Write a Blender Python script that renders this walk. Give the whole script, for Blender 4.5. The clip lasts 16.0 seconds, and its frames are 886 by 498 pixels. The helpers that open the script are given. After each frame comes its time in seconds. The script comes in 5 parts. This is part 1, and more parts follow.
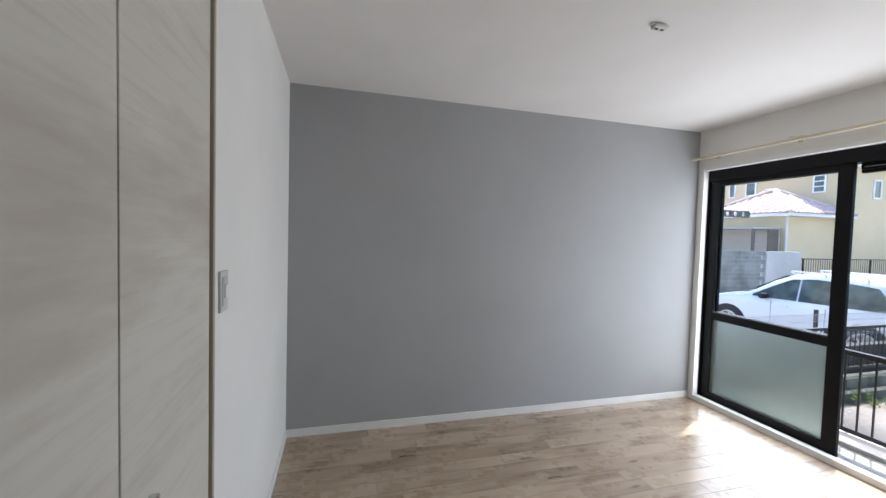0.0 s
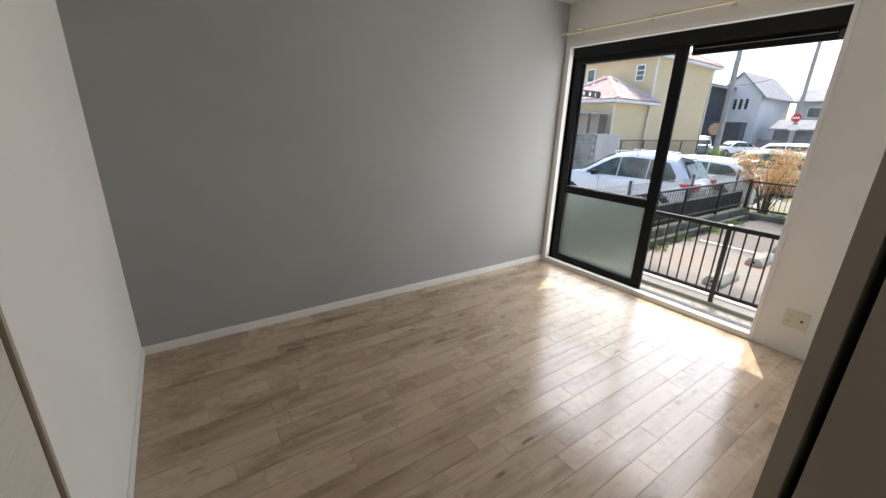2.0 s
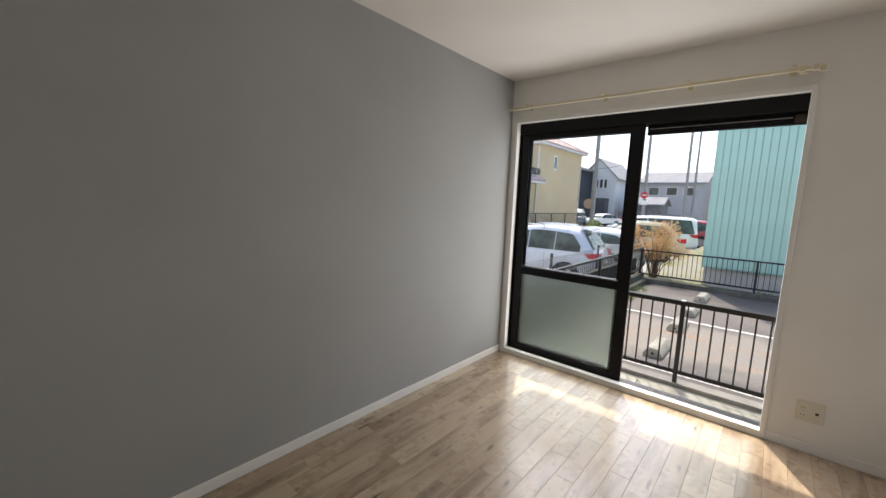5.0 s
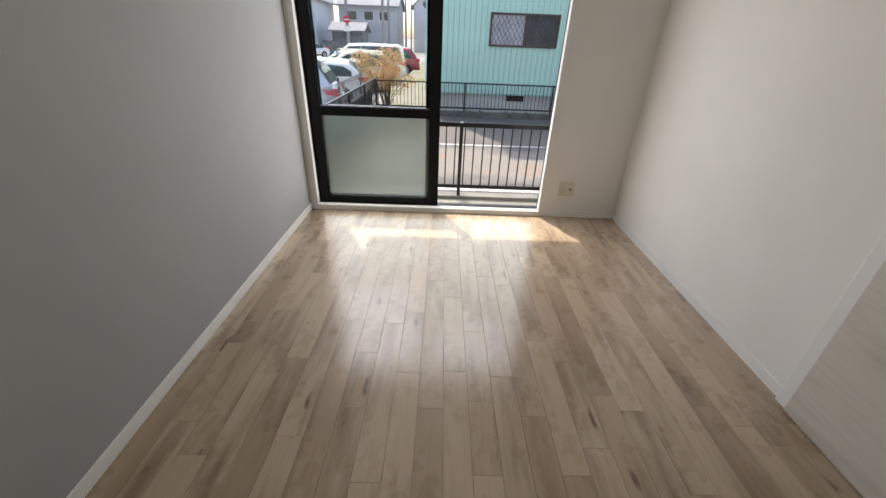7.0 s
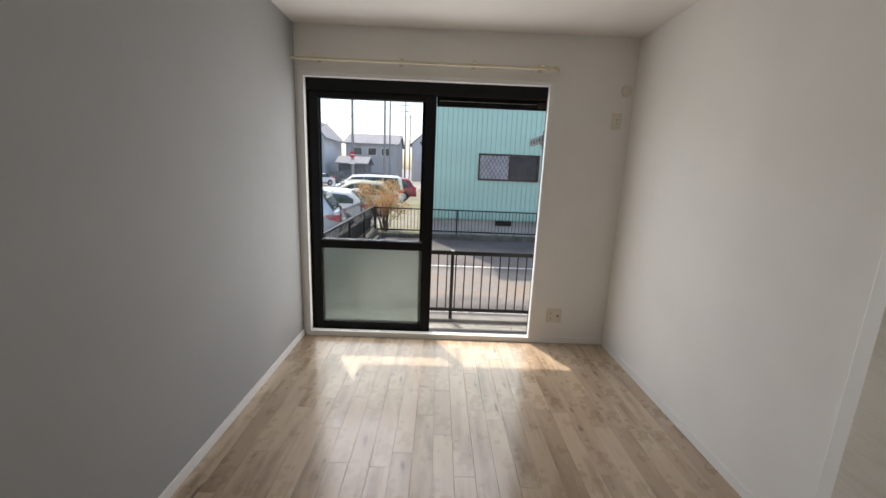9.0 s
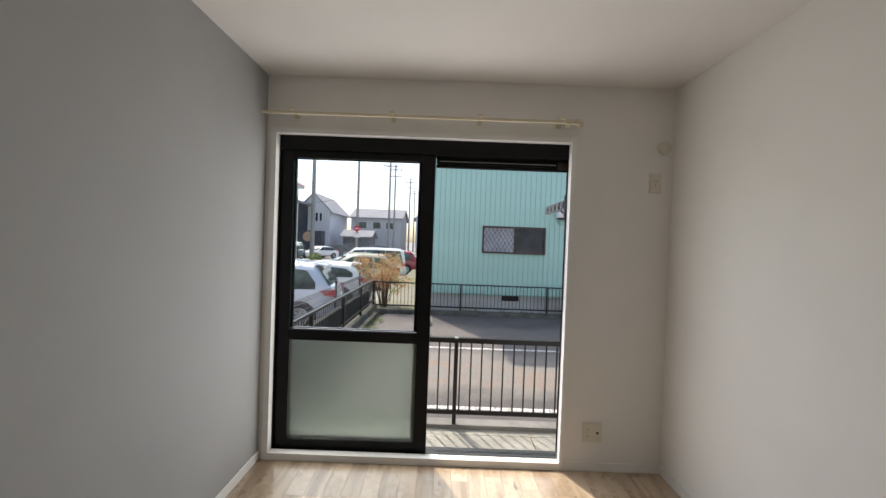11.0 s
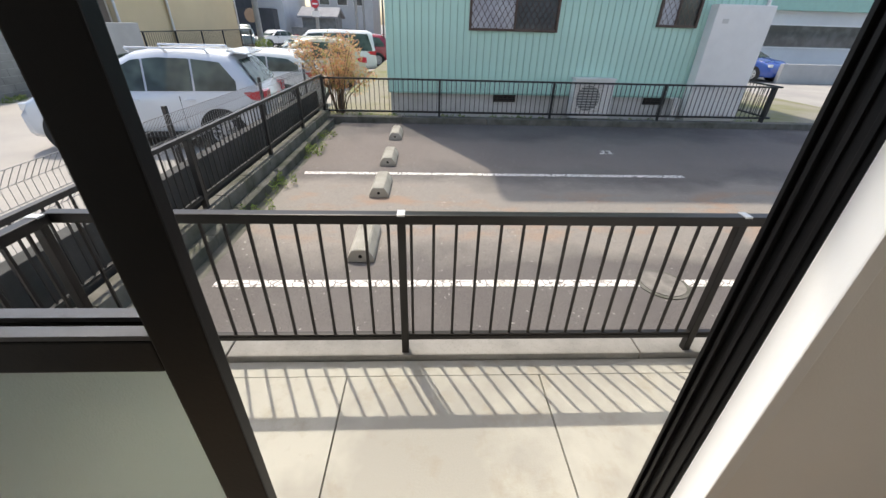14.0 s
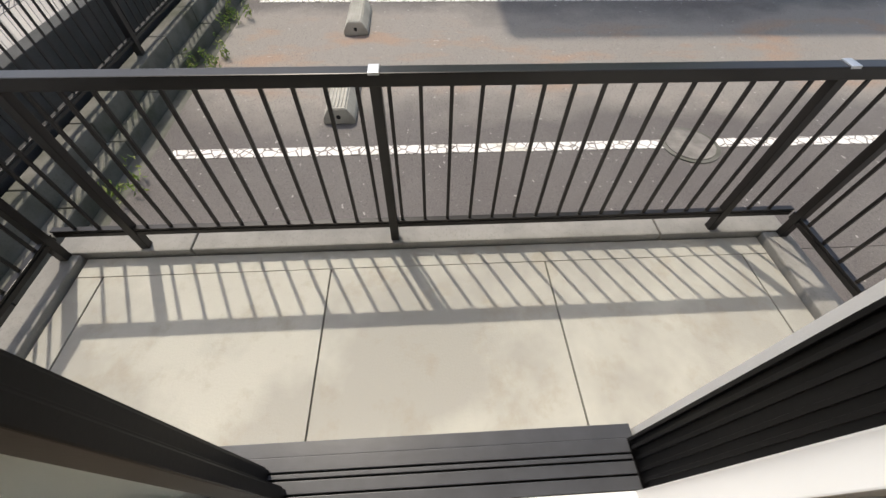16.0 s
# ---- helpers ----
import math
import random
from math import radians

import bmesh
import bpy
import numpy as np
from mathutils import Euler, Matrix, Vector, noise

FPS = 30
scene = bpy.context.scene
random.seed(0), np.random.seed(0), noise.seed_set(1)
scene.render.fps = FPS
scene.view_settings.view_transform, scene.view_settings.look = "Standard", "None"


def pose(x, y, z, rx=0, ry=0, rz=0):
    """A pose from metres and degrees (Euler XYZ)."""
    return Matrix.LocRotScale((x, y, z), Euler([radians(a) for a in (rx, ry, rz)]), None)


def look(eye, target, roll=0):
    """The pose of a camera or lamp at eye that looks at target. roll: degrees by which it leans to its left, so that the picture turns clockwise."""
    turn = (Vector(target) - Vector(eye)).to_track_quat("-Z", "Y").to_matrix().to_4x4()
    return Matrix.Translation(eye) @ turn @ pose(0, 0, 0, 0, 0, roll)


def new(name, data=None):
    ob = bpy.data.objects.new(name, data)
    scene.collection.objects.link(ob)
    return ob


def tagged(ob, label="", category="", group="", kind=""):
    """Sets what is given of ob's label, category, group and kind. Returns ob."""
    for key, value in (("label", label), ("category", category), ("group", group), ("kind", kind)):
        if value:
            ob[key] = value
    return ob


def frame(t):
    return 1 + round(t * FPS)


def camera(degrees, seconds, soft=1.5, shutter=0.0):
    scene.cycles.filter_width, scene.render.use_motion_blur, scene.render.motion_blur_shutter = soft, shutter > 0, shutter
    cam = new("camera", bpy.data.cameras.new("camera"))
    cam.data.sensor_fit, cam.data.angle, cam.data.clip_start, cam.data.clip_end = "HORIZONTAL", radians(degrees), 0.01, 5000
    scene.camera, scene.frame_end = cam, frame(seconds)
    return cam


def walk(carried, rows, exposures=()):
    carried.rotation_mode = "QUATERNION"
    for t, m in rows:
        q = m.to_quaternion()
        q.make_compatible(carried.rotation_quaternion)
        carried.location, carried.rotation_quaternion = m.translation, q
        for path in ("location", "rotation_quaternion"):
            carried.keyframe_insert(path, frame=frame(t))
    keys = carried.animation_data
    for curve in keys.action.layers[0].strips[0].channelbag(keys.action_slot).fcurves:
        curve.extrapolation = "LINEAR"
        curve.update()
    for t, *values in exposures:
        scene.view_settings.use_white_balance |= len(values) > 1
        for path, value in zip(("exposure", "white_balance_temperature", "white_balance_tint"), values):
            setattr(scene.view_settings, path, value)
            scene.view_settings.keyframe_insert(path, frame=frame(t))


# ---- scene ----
cam = camera(98.4, 16.0)
PATH = [
    (0, (0.728, 0.881, 1.425), (1.247, 2.811, 1.348), 1.6),
    (0.5, (0.731, 0.955, 1.425), (1.617, 2.746, 1.353), 1.8),
    (1, (0.735, 1.011, 1.419), (1.816, 2.692, 1.343), 1.8),
    (1.5, (0.763, 1.017, 1.384), (1.845, 2.66, 1.022), 1.5),
    (2, (0.712, 1.04, 1.367), (1.802, 2.595, 0.74), 1.9),
    (2.5, (0.695, 1.051, 1.359), (1.82, 2.518, 0.597), 2.1),
    (3, (0.691, 1.053, 1.361), (1.823, 2.499, 0.57), 2.0),
    (3.2, (0.694, 1.071, 1.356), (1.834, 2.521, 0.582), 2.6),
    (5.3, (0.951, 2.019, 1.371), (2.571, 3.181, 1.2), 2.4),
    (5.5, (1.001, 2.163, 1.343), (2.731, 3.15, 1.157), 2.5),
    (6, (0.959, 2.424, 1.297), (2.876, 2.693, 0.795), 2.2),
    (6.5, (0.904, 2.545, 1.287), (2.738, 2.542, 0.489), 2.2),
    (7, (0.862, 2.559, 1.277), (2.616, 2.537, 0.317), 2.2),
    (7.5, (0.815, 2.568, 1.292), (2.547, 2.567, 0.292), 2.1),
    (8, (0.805, 2.547, 1.33), (2.569, 2.557, 0.388), 2.0),
    (8.5, (0.798, 2.541, 1.369), (2.658, 2.537, 0.636), 2.2),
    (9, (0.803, 2.537, 1.403), (2.761, 2.507, 1.0), 2.3),
    (9.5, (0.803, 2.531, 1.446), (2.798, 2.483, 1.314), 2.2),
    (9.7, (0.821, 2.528, 1.437), (2.819, 2.475, 1.381), 2.2),
    (11.8, (2.084, 2.483, 1.395), (4.082, 2.531, 1.321), 2.0),
    (12, (2.251, 2.465, 1.396), (4.247, 2.518, 1.276), 1.9),
    (12.5, (2.614, 2.373, 1.366), (4.592, 2.361, 1.069), 1.7),
    (13, (2.953, 2.318, 1.328), (4.877, 2.273, 0.784), 1.7),
    (13.5, (3.246, 2.302, 1.272), (5.096, 2.226, 0.516), 1.6),
    (13.6, (3.277, 2.31, 1.274), (5.109, 2.209, 0.478), 1.8),
    (14, (3.458, 2.256, 1.221), (5.184, 2.17, 0.215), 1.6),
    (14.5, (3.551, 2.222, 1.166), (5.078, 2.203, -0.125), 1.6),
    (15, (3.651, 2.239, 1.131), (4.964, 2.236, -0.377), 1.6),
    (15.5, (3.743, 2.241, 1.124), (4.986, 2.172, -0.442), 1.6),
    (16, (3.798, 2.226, 1.117), (5.016, 2.136, -0.466), 1.4),
]
EXPOSURES = [
    (0.0, 1.90, 6000, 10), (0.6, 1.55, 6650, 10), (3.0, 1.52, 6850, 10), (5.5, 1.18, 6950, 10), (7.5, 1.35, 6850, 10), (9.5, 1.02, 6850, 10),
    (12.0, 0.95, 6950, 10), (13.5, 0.93, 7050, 10), (14.5, 0.95, 7100, 10), (16.0, 0.66, 7000, 10),
]
walk(cam, [(t, look(eye, target, roll)) for t, eye, target, roll in PATH], EXPOSURES)

# ---- world, sun and exposure ----
SUN_DIR = Vector((0.50, 0.254, 1.0)).normalized()
world = bpy.data.worlds.new("sky")
scene.world = world
world.use_nodes = True
wn = world.node_tree
sky = wn.nodes.new("ShaderNodeTexSky")
sky.sky_type = "NISHITA"
sky.sun_disc = False
sky.sun_elevation = math.asin(SUN_DIR.z)
sky.sun_rotation = math.atan2(SUN_DIR.x, SUN_DIR.y)
sky.air_density, sky.dust_density, sky.ozone_density = 1.0, 2.2, 1.6
sky_bg = wn.nodes["Background"]
sky_bg.inputs["Strength"].default_value = 0.15
wn.links.new(sky.outputs[0], sky_bg.inputs["Color"])
sun_data = bpy.data.lights.new("sun", "SUN")
sun_data.energy, sun_data.angle, sun_data.color = 2.15, radians(0.8), (1.0, 0.95, 0.87)
sun = new("sun", sun_data)
sun.matrix_world = look(SUN_DIR * 60, (0, 0, 0))


# added fill lamp inside the balcony window, lifting the room above the real sky light
lamp_data = bpy.data.lights.new("window_fill", "AREA")
lamp_data.shape, lamp_data.size, lamp_data.size_y = "RECTANGLE", 1.78, 1.90
lamp_data.energy, lamp_data.color = 9.0, (0.95, 0.975, 1.0)
lamp = new("window_fill", lamp_data)
lamp.matrix_world = look((3.872, 2.66, 1.03), (0, 2.66, 1.03))


# ---- materials ----
class Mat:
    """A node material with a Principled shader and short ways to add noise, ramps and bump."""

    def __init__(self, name, color=(0.8, 0.8, 0.8), rough=0.6, metal=0.0, spec=0.5):
        self.m = bpy.data.materials.new(name)
        self.m.use_nodes = True
        self.t = self.m.node_tree
        self.b = self.t.nodes["Principled BSDF"]
        self.b.inputs["Base Color"].default_value = (*color, 1)
        self.b.inputs["Roughness"].default_value = rough
        self.b.inputs["Metallic"].default_value = metal
        self.b.inputs["Specular IOR Level"].default_value = spec
        self.color = color
        self.source = None
        self.coords = None

    def node(self, kind, **values):
        n = self.t.nodes.new(kind)
        for k, v in values.items():
            n.inputs[k].default_value = v
        return n

    def link(self, a, b):
        self.t.links.new(a, b)

    def place(self, scale=(1, 1, 1), shift=None):
        c = self.node("ShaderNodeTexCoord")
        mp = self.node("ShaderNodeMapping", Scale=scale)
        self.link(c.outputs["Object"], mp.inputs["Vector"])
        if shift is not None:
            self.link(shift, mp.inputs["Location"])
        return mp.outputs[0]

    def noise(self, size, detail=4, rough=0.55, vector=None):
        n = self.node("ShaderNodeTexNoise", Scale=1.0 / size, Detail=detail, Roughness=rough)
        self.link(vector or self.place(), n.inputs["Vector"])
        return n.outputs["Fac"]

    def span(self, fac, lo, hi, to_lo=0.0, to_hi=1.0):
        n = self.node("ShaderNodeMapRange")
        for i, v in enumerate((lo, hi, to_lo, to_hi)):
            n.inputs[i + 1].default_value = v
        self.link(fac, n.inputs[0])
        return n.outputs[0]

    def blend(self, fac, other, amount=1.0):
        """Mix another colour over what is there by a mask."""
        mix = self.t.nodes.new("ShaderNodeMix")
        mix.data_type = "RGBA"
        if amount != 1.0:
            fac = self.span(fac, 0, 1, 0, amount)
        self.link(fac, mix.inputs[0])
        if self.source:
            self.link(self.source, mix.inputs[6])
        else:
            mix.inputs[6].default_value = (*self.color, 1)
        mix.inputs[7].default_value = (*other, 1)
        self.source = mix.outputs[2]
        self.link(self.source, self.b.inputs["Base Color"])
        return self

    def bump(self, fac, depth):
        n = self.node("ShaderNodeBump", Strength=1.0, Distance=depth)
        self.link(fac, n.inputs["Height"])
        if self.b.inputs["Normal"].links:
            self.link(self.b.inputs["Normal"].links[0].from_socket, n.inputs["Normal"])
        self.link(n.outputs[0], self.b.inputs["Normal"])
        return self

    def vary(self, amount=0.15, dark=(0.2, 0.2, 0.2)):
        o = self.t.nodes.new("ShaderNodeObjectInfo")
        return self.blend(o.outputs["Random"], dark, amount)

    def rough_by(self, fac, lo, hi):
        self.link(self.span(fac, 0.3, 0.7, lo, hi), self.b.inputs["Roughness"])
        return self


def wallpaper(name, color):
    w = Mat(name, color, 0.75, spec=0.25)
    w.blend(w.span(w.noise(0.7, 3), 0.35, 0.7), tuple(c * 0.93 for c in color))
    w.bump(w.noise(0.004, 3, 0.7), 0.0006)
    return w.m


WHITE_PAPER = wallpaper("white_wallpaper", (0.84, 0.82, 0.785))
GREY_PAPER = wallpaper("grey_wallpaper", (0.385, 0.388, 0.388))
CEIL_PAPER = wallpaper("ceiling_wallpaper", (0.82, 0.79, 0.76))


def painted(name, color, rough=0.45, wear=0.9, grain=0.3, spec=0.5):
    p = Mat(name, color, rough, spec=spec)
    p.blend(p.span(p.noise(grain, 4), 0.4, 0.7), tuple(c * wear for c in color))
    p.bump(p.noise(0.01, 2), 0.0002)
    return p.m


WHITE_TRIM = painted("white_trim", (0.82, 0.81, 0.79), 0.4, 0.95)
OUTLET_CREAM = painted("cream_plastic", (0.70, 0.66, 0.56), 0.4, 0.96)
GREY_PLASTIC = painted("grey_plastic", (0.62, 0.61, 0.58), 0.35, 0.96)
DARK_HOLE = Mat("dark_hole", (0.01, 0.01, 0.01), 0.9).m
CURTAIN_RAIL = painted("beige_rail", (0.68, 0.60, 0.44), 0.35, 0.9)
BLACK_ALU = painted("black_aluminium", (0.006, 0.006, 0.0065), 0.42, 1.5, 0.2, 0.22)
TRACK_ALU = painted("dark_track_metal", (0.05, 0.052, 0.058), 0.35, 1.3, 0.1)
RAIL_BLACK = painted("black_brown_rail_paint", (0.011, 0.0095, 0.0085), 0.36, 1.5, 0.15, 0.35)
FENCE_BLACK = painted("black_fence_paint", (0.014, 0.014, 0.015), 0.45, 1.5, 0.15)
STEEL = Mat("galvanised_steel", (0.55, 0.56, 0.57), 0.4, 0.8).m
WIRE_GREY = Mat("dull_coated_wire", (0.24, 0.245, 0.25), 0.5, 0.3).m
CHROME = Mat("bright_metal", (0.7, 0.7, 0.7), 0.25, 1.0).m
RUBBER = Mat("black_rubber", (0.02, 0.02, 0.02), 0.8).m
BROWN_ALU = painted("brown_aluminium", (0.07, 0.045, 0.035), 0.45, 1.3)
ARM_GREY = painted("grey_aluminium", (0.13, 0.135, 0.14), 0.4, 1.2)

g = Mat("clear_glass", (1, 1, 1), 0.0)
g.b.inputs["Transmission Weight"].default_value = 1.0
g.b.inputs["IOR"].default_value = 1.02
CLEAR_GLASS = g.m
g = Mat("frosted_glass", (0.83, 0.905, 0.88), 0.29)
g.b.inputs["Transmission Weight"].default_value = 0.9
g.b.inputs["IOR"].default_value = 1.35
g.bump(g.noise(0.004, 2), 0.001)
FROSTED_GLASS = g.m
g = Mat("dark_window_glass", (0.05, 0.06, 0.065), 0.05, spec=0.8)
g.blend(g.span(g.noise(0.6, 2), 0.4, 0.65), (0.10, 0.11, 0.115))
DARK_GLASS = g.m
g = Mat("pale_blind_glass", (0.55, 0.57, 0.62), 0.2)
g.blend(g.span(g.noise(0.3, 2), 0.4, 0.65), (0.45, 0.46, 0.52))
PALE_GLASS = g.m
g = Mat("car_window_glass", (0.06, 0.085, 0.08), 0.03, spec=0.9)
g.blend(g.span(g.noise(0.5, 2), 0.4, 0.65), (0.16, 0.22, 0.2))
CAR_GLASS = g.m

# oak-look floor: one tone a plank, grain and knots along it
f = Mat("oak_look_floor", (0.51, 0.39, 0.275), 0.28, spec=0.48)
info = f.t.nodes.new("ShaderNodeObjectInfo")
sh = f.node("ShaderNodeVectorMath")
sh.operation = "SCALE"
sh.inputs[0].default_value = (13.7, 7.3, 3.1)
f.link(info.outputs["Random"], sh.inputs["Scale"])
f.blend(f.span(info.outputs["Random"], 0.30, 1.0), (0.335, 0.235, 0.155), 0.75)
along = f.place((0.9, 6.0, 1.0), sh.outputs[0])
f.blend(f.span(f.noise(0.55, 5, 0.6, along), 0.47, 0.66), (0.20, 0.130, 0.080), 0.8)
cloud = f.place((1.6, 4.0, 1.0), sh.outputs[0])
f.blend(f.span(f.noise(0.5, 3, 0.5, cloud), 0.50, 0.72), (0.58, 0.465, 0.34), 0.4)
fine = f.place((2.5, 60.0, 1.0), sh.outputs[0])
f.blend(f.span(f.noise(0.6, 4, 0.6, fine), 0.5, 0.8), (0.27, 0.20, 0.15), 0.4)
knots = f.place((5.0, 14.0, 1.0), sh.outputs[0])
f.blend(f.span(f.noise(0.8, 1, 0.4, knots), 0.70, 0.78), (0.10, 0.065, 0.042), 0.9)
f.rough_by(f.noise(0.25, 3), 0.24, 0.36)
f.b.inputs["Coat Weight"].default_value = 0.8
f.b.inputs["Coat Roughness"].default_value = 0.14
f.bump(f.noise(0.6, 3, 0.6, fine), 0.0004)
OAK_FLOOR = f.m
JOINT_DARK = Mat("floor_joint", (0.46, 0.40, 0.32), 0.7).m

d = Mat("pale_ash_door", (0.65, 0.615, 0.545), 0.45, spec=0.35)
dv = d.place((1.0, 1.0, 5.0))
d.blend(d.span(d.noise(0.8, 6, 0.6, dv), 0.46, 0.66), (0.47, 0.42, 0.355), 0.85)
dv2 = d.place((2.0, 2.0, 70.0))
d.blend(d.span(d.noise(0.8, 4, 0.6, dv2), 0.5, 0.75), (0.50, 0.455, 0.395), 0.45)
d.bump(d.noise(0.8, 3, 0.6, dv2), 0.0003)
DOOR_WOOD = d.m
DOOR_EDGE = painted("door_edge_beige", (0.42, 0.36, 0.28), 0.5, 0.9)

c = Mat("balcony_concrete", (0.435, 0.425, 0.375), 0.85, spec=0.2)
c.blend(c.span(c.noise(0.9, 5, 0.6), 0.46, 0.58), (0.34, 0.33, 0.295))
c.blend(c.span(c.noise(0.16, 5, 0.65), 0.53, 0.72), (0.29, 0.25, 0.185), 0.5)
c.blend(c.span(c.noise(0.008, 3, 0.7), 0.6, 0.8), (0.30, 0.29, 0.26), 0.4)
c.bump(c.noise(0.01, 4, 0.7), 0.0012)
SLAB = c.m


def concrete(name, color, dark, patch=0.5, depth=0.002):
    k = Mat(name, color, 0.9, spec=0.2)
    k.blend(k.span(k.noise(patch, 5, 0.6), 0.38, 0.68), dark)
    k.blend(k.span(k.noise(0.012, 3, 0.7), 0.55, 0.8), tuple(x * 0.6 for x in dark), 0.5)
    k.bump(k.noise(0.012, 4, 0.7), depth)
    return k.m


KERB = concrete("kerb_concrete", (0.29, 0.28, 0.26), (0.18, 0.175, 0.165), 0.4)
OLD_KERB = concrete("mossy_kerb_concrete", (0.17, 0.165, 0.15), (0.075, 0.08, 0.06), 0.35)
STOP_CONCRETE = concrete("wheel_stop_concrete", (0.44, 0.425, 0.38), (0.32, 0.31, 0.27), 0.25)
MANHOLE = concrete("worn_cover_concrete", (0.25, 0.235, 0.215), (0.15, 0.14, 0.13), 0.12)
DARK_BLOCK = concrete("dark_block", (0.085, 0.085, 0.085), (0.05, 0.052, 0.05), 0.5)
BLOCK_GREY = concrete("grey_block", (0.27, 0.275, 0.275), (0.15, 0.155, 0.155), 0.8, 0.004)
PLASTER_GREY = concrete("pale_render", (0.44, 0.44, 0.44), (0.36, 0.36, 0.36), 1.2)
FOUNDATION = concrete("foundation_grey", (0.64, 0.64, 0.63), (0.52, 0.52, 0.50), 0.6)

a = Mat("parking_asphalt", (0.105, 0.094, 0.092), 0.9, spec=0.25)


def lane_mask(m, x0, x1, soft, wobble):
    """A band along the bays between two lines, its edges wandering."""
    xyz = m.node("ShaderNodeSeparateXYZ")
    m.link(m.place(), xyz.inputs[0])
    add = m.node("ShaderNodeMath")
    m.link(xyz.outputs["X"], add.inputs[0])
    m.link(m.span(m.noise(1.3, 4, 0.6), 0.25, 0.75, -wobble, wobble), add.inputs[1])
    mul = m.node("ShaderNodeMath")
    mul.operation = "MULTIPLY"
    m.link(m.span(add.outputs[0], x0 - soft, x0 + soft), mul.inputs[0])
    m.link(m.span(add.outputs[0], x1 - soft, x1 + soft, 1, 0), mul.inputs[1])
    return mul.outputs[0]


def both(m, p, q):
    n = m.node("ShaderNodeMath")
    n.operation = "MULTIPLY"
    m.link(p, n.inputs[0])
    m.link(q, n.inputs[1])
    return n.outputs[0]


a.blend(a.span(a.noise(1.6, 4, 0.55), 0.40, 0.66), (0.145, 0.134, 0.128))
sand = lane_mask(a, 6.55, 8.35, 0.22, 0.45)
a.blend(sand, (0.30, 0.275, 0.245), 0.75)
a.blend(lane_mask(a, 8.8, 10.6, 0.35, 0.6), (0.23, 0.20, 0.18), 0.55)
rust = both(a, lane_mask(a, 6.75, 8.0, 0.15, 0.35), a.span(a.noise(0.55, 5, 0.6, a.place((1.5, 0.7, 1))), 0.50, 0.64))
a.blend(rust, (0.36, 0.215, 0.135), 0.5)
a.blend(a.span(a.noise(0.006, 3, 0.8), 0.56, 0.7), (0.36, 0.34, 0.32), 0.4)
a.blend(a.span(a.noise(0.012, 2, 0.6), 0.3, 0.45, 1, 0), (0.06, 0.055, 0.055), 0.6)
a.blend(a.span(a.noise(0.035, 1, 0.3), 0.74, 0.78), (0.50, 0.48, 0.45), 0.5)
a.bump(a.noise(0.008, 4, 0.75), 0.003)
ASPHALT = a.m
r = Mat("road_asphalt", (0.30, 0.29, 0.275), 0.9, spec=0.2)
r.blend(r.span(r.noise(2.5, 5, 0.6), 0.4, 0.65), (0.38, 0.36, 0.33))
r.blend(r.span(r.noise(0.02, 3, 0.7), 0.5, 0.7), (0.22, 0.215, 0.21), 0.5)
r.bump(r.noise(0.02, 3, 0.7), 0.003)
ROAD = r.m
gd = Mat("dry_ground", (0.26, 0.245, 0.205), 0.95, spec=0.1)
gd.blend(gd.span(gd.noise(1.5, 5, 0.6), 0.42, 0.65), (0.18, 0.19, 0.085))
gd.blend(gd.span(gd.noise(0.03, 3), 0.5, 0.7), (0.22, 0.19, 0.14), 0.5)
gd.bump(gd.noise(0.03, 4), 0.01)
DRY_GROUND = gd.m

# worn white road paint, crazed into flakes
ln = Mat("worn_line_paint", (0.72, 0.70, 0.67), 0.8, spec=0.2)
vo = ln.node("ShaderNodeTexVoronoi", Scale=15.0)
vo.feature = "DISTANCE_TO_EDGE"
ln.link(ln.place(), vo.inputs["Vector"])
ln.blend(ln.span(vo.outputs["Distance"], 0.02, 0.08, 1, 0), (0.15, 0.13, 0.12))
ln.blend(ln.span(ln.noise(0.25, 4), 0.55, 0.72), (0.50, 0.47, 0.40), 0.6)
LINE_PAINT = ln.m

gr = Mat("mint_green_siding", (0.50, 0.77, 0.68), 0.5, spec=0.3)
gr.blend(gr.span(gr.noise(1.2, 4, 0.6), 0.4, 0.7), (0.46, 0.69, 0.61), 0.8)
gr.blend(gr.span(gr.noise(0.7, 5, 0.6, gr.place((1, 8, 0.4))), 0.55, 0.75), (0.27, 0.46, 0.40), 0.35)
MINT = gr.m
MINT_DARK = painted("mint_green_seam", (0.33, 0.55, 0.47), 0.55, 0.9)
YELLOW_WALL = concrete("yellow_render", (0.64, 0.53, 0.35), (0.58, 0.48, 0.32), 2.5)
DARK_WALL = concrete("charcoal_cladding", (0.075, 0.08, 0.09), (0.06, 0.065, 0.07), 1.0)
WHITE_WALL = concrete("white_siding", (0.72, 0.72, 0.72), (0.64, 0.64, 0.65), 2.0)
GREY_WALL = concrete("grey_siding", (0.55, 0.55, 0.55), (0.47, 0.47, 0.47), 2.0)
BEIGE_WALL = concrete("beige_siding", (0.52, 0.48, 0.44), (0.45, 0.42, 0.38), 2.0)
ROOF_GREY = concrete("grey_slate_roof", (0.33, 0.33, 0.34), (0.27, 0.27, 0.28), 1.0)
SHED_WOOD = painted("weathered_wood", (0.16, 0.13, 0.11), 0.8, 0.7)
t = Mat("terracotta_tile", (0.46, 0.26, 0.23), 0.7, spec=0.3)
t.vary(0.8, (0.62, 0.50, 0.47))
t.blend(t.span(t.noise(0.5, 4), 0.45, 0.7), (0.50, 0.33, 0.28), 0.6)
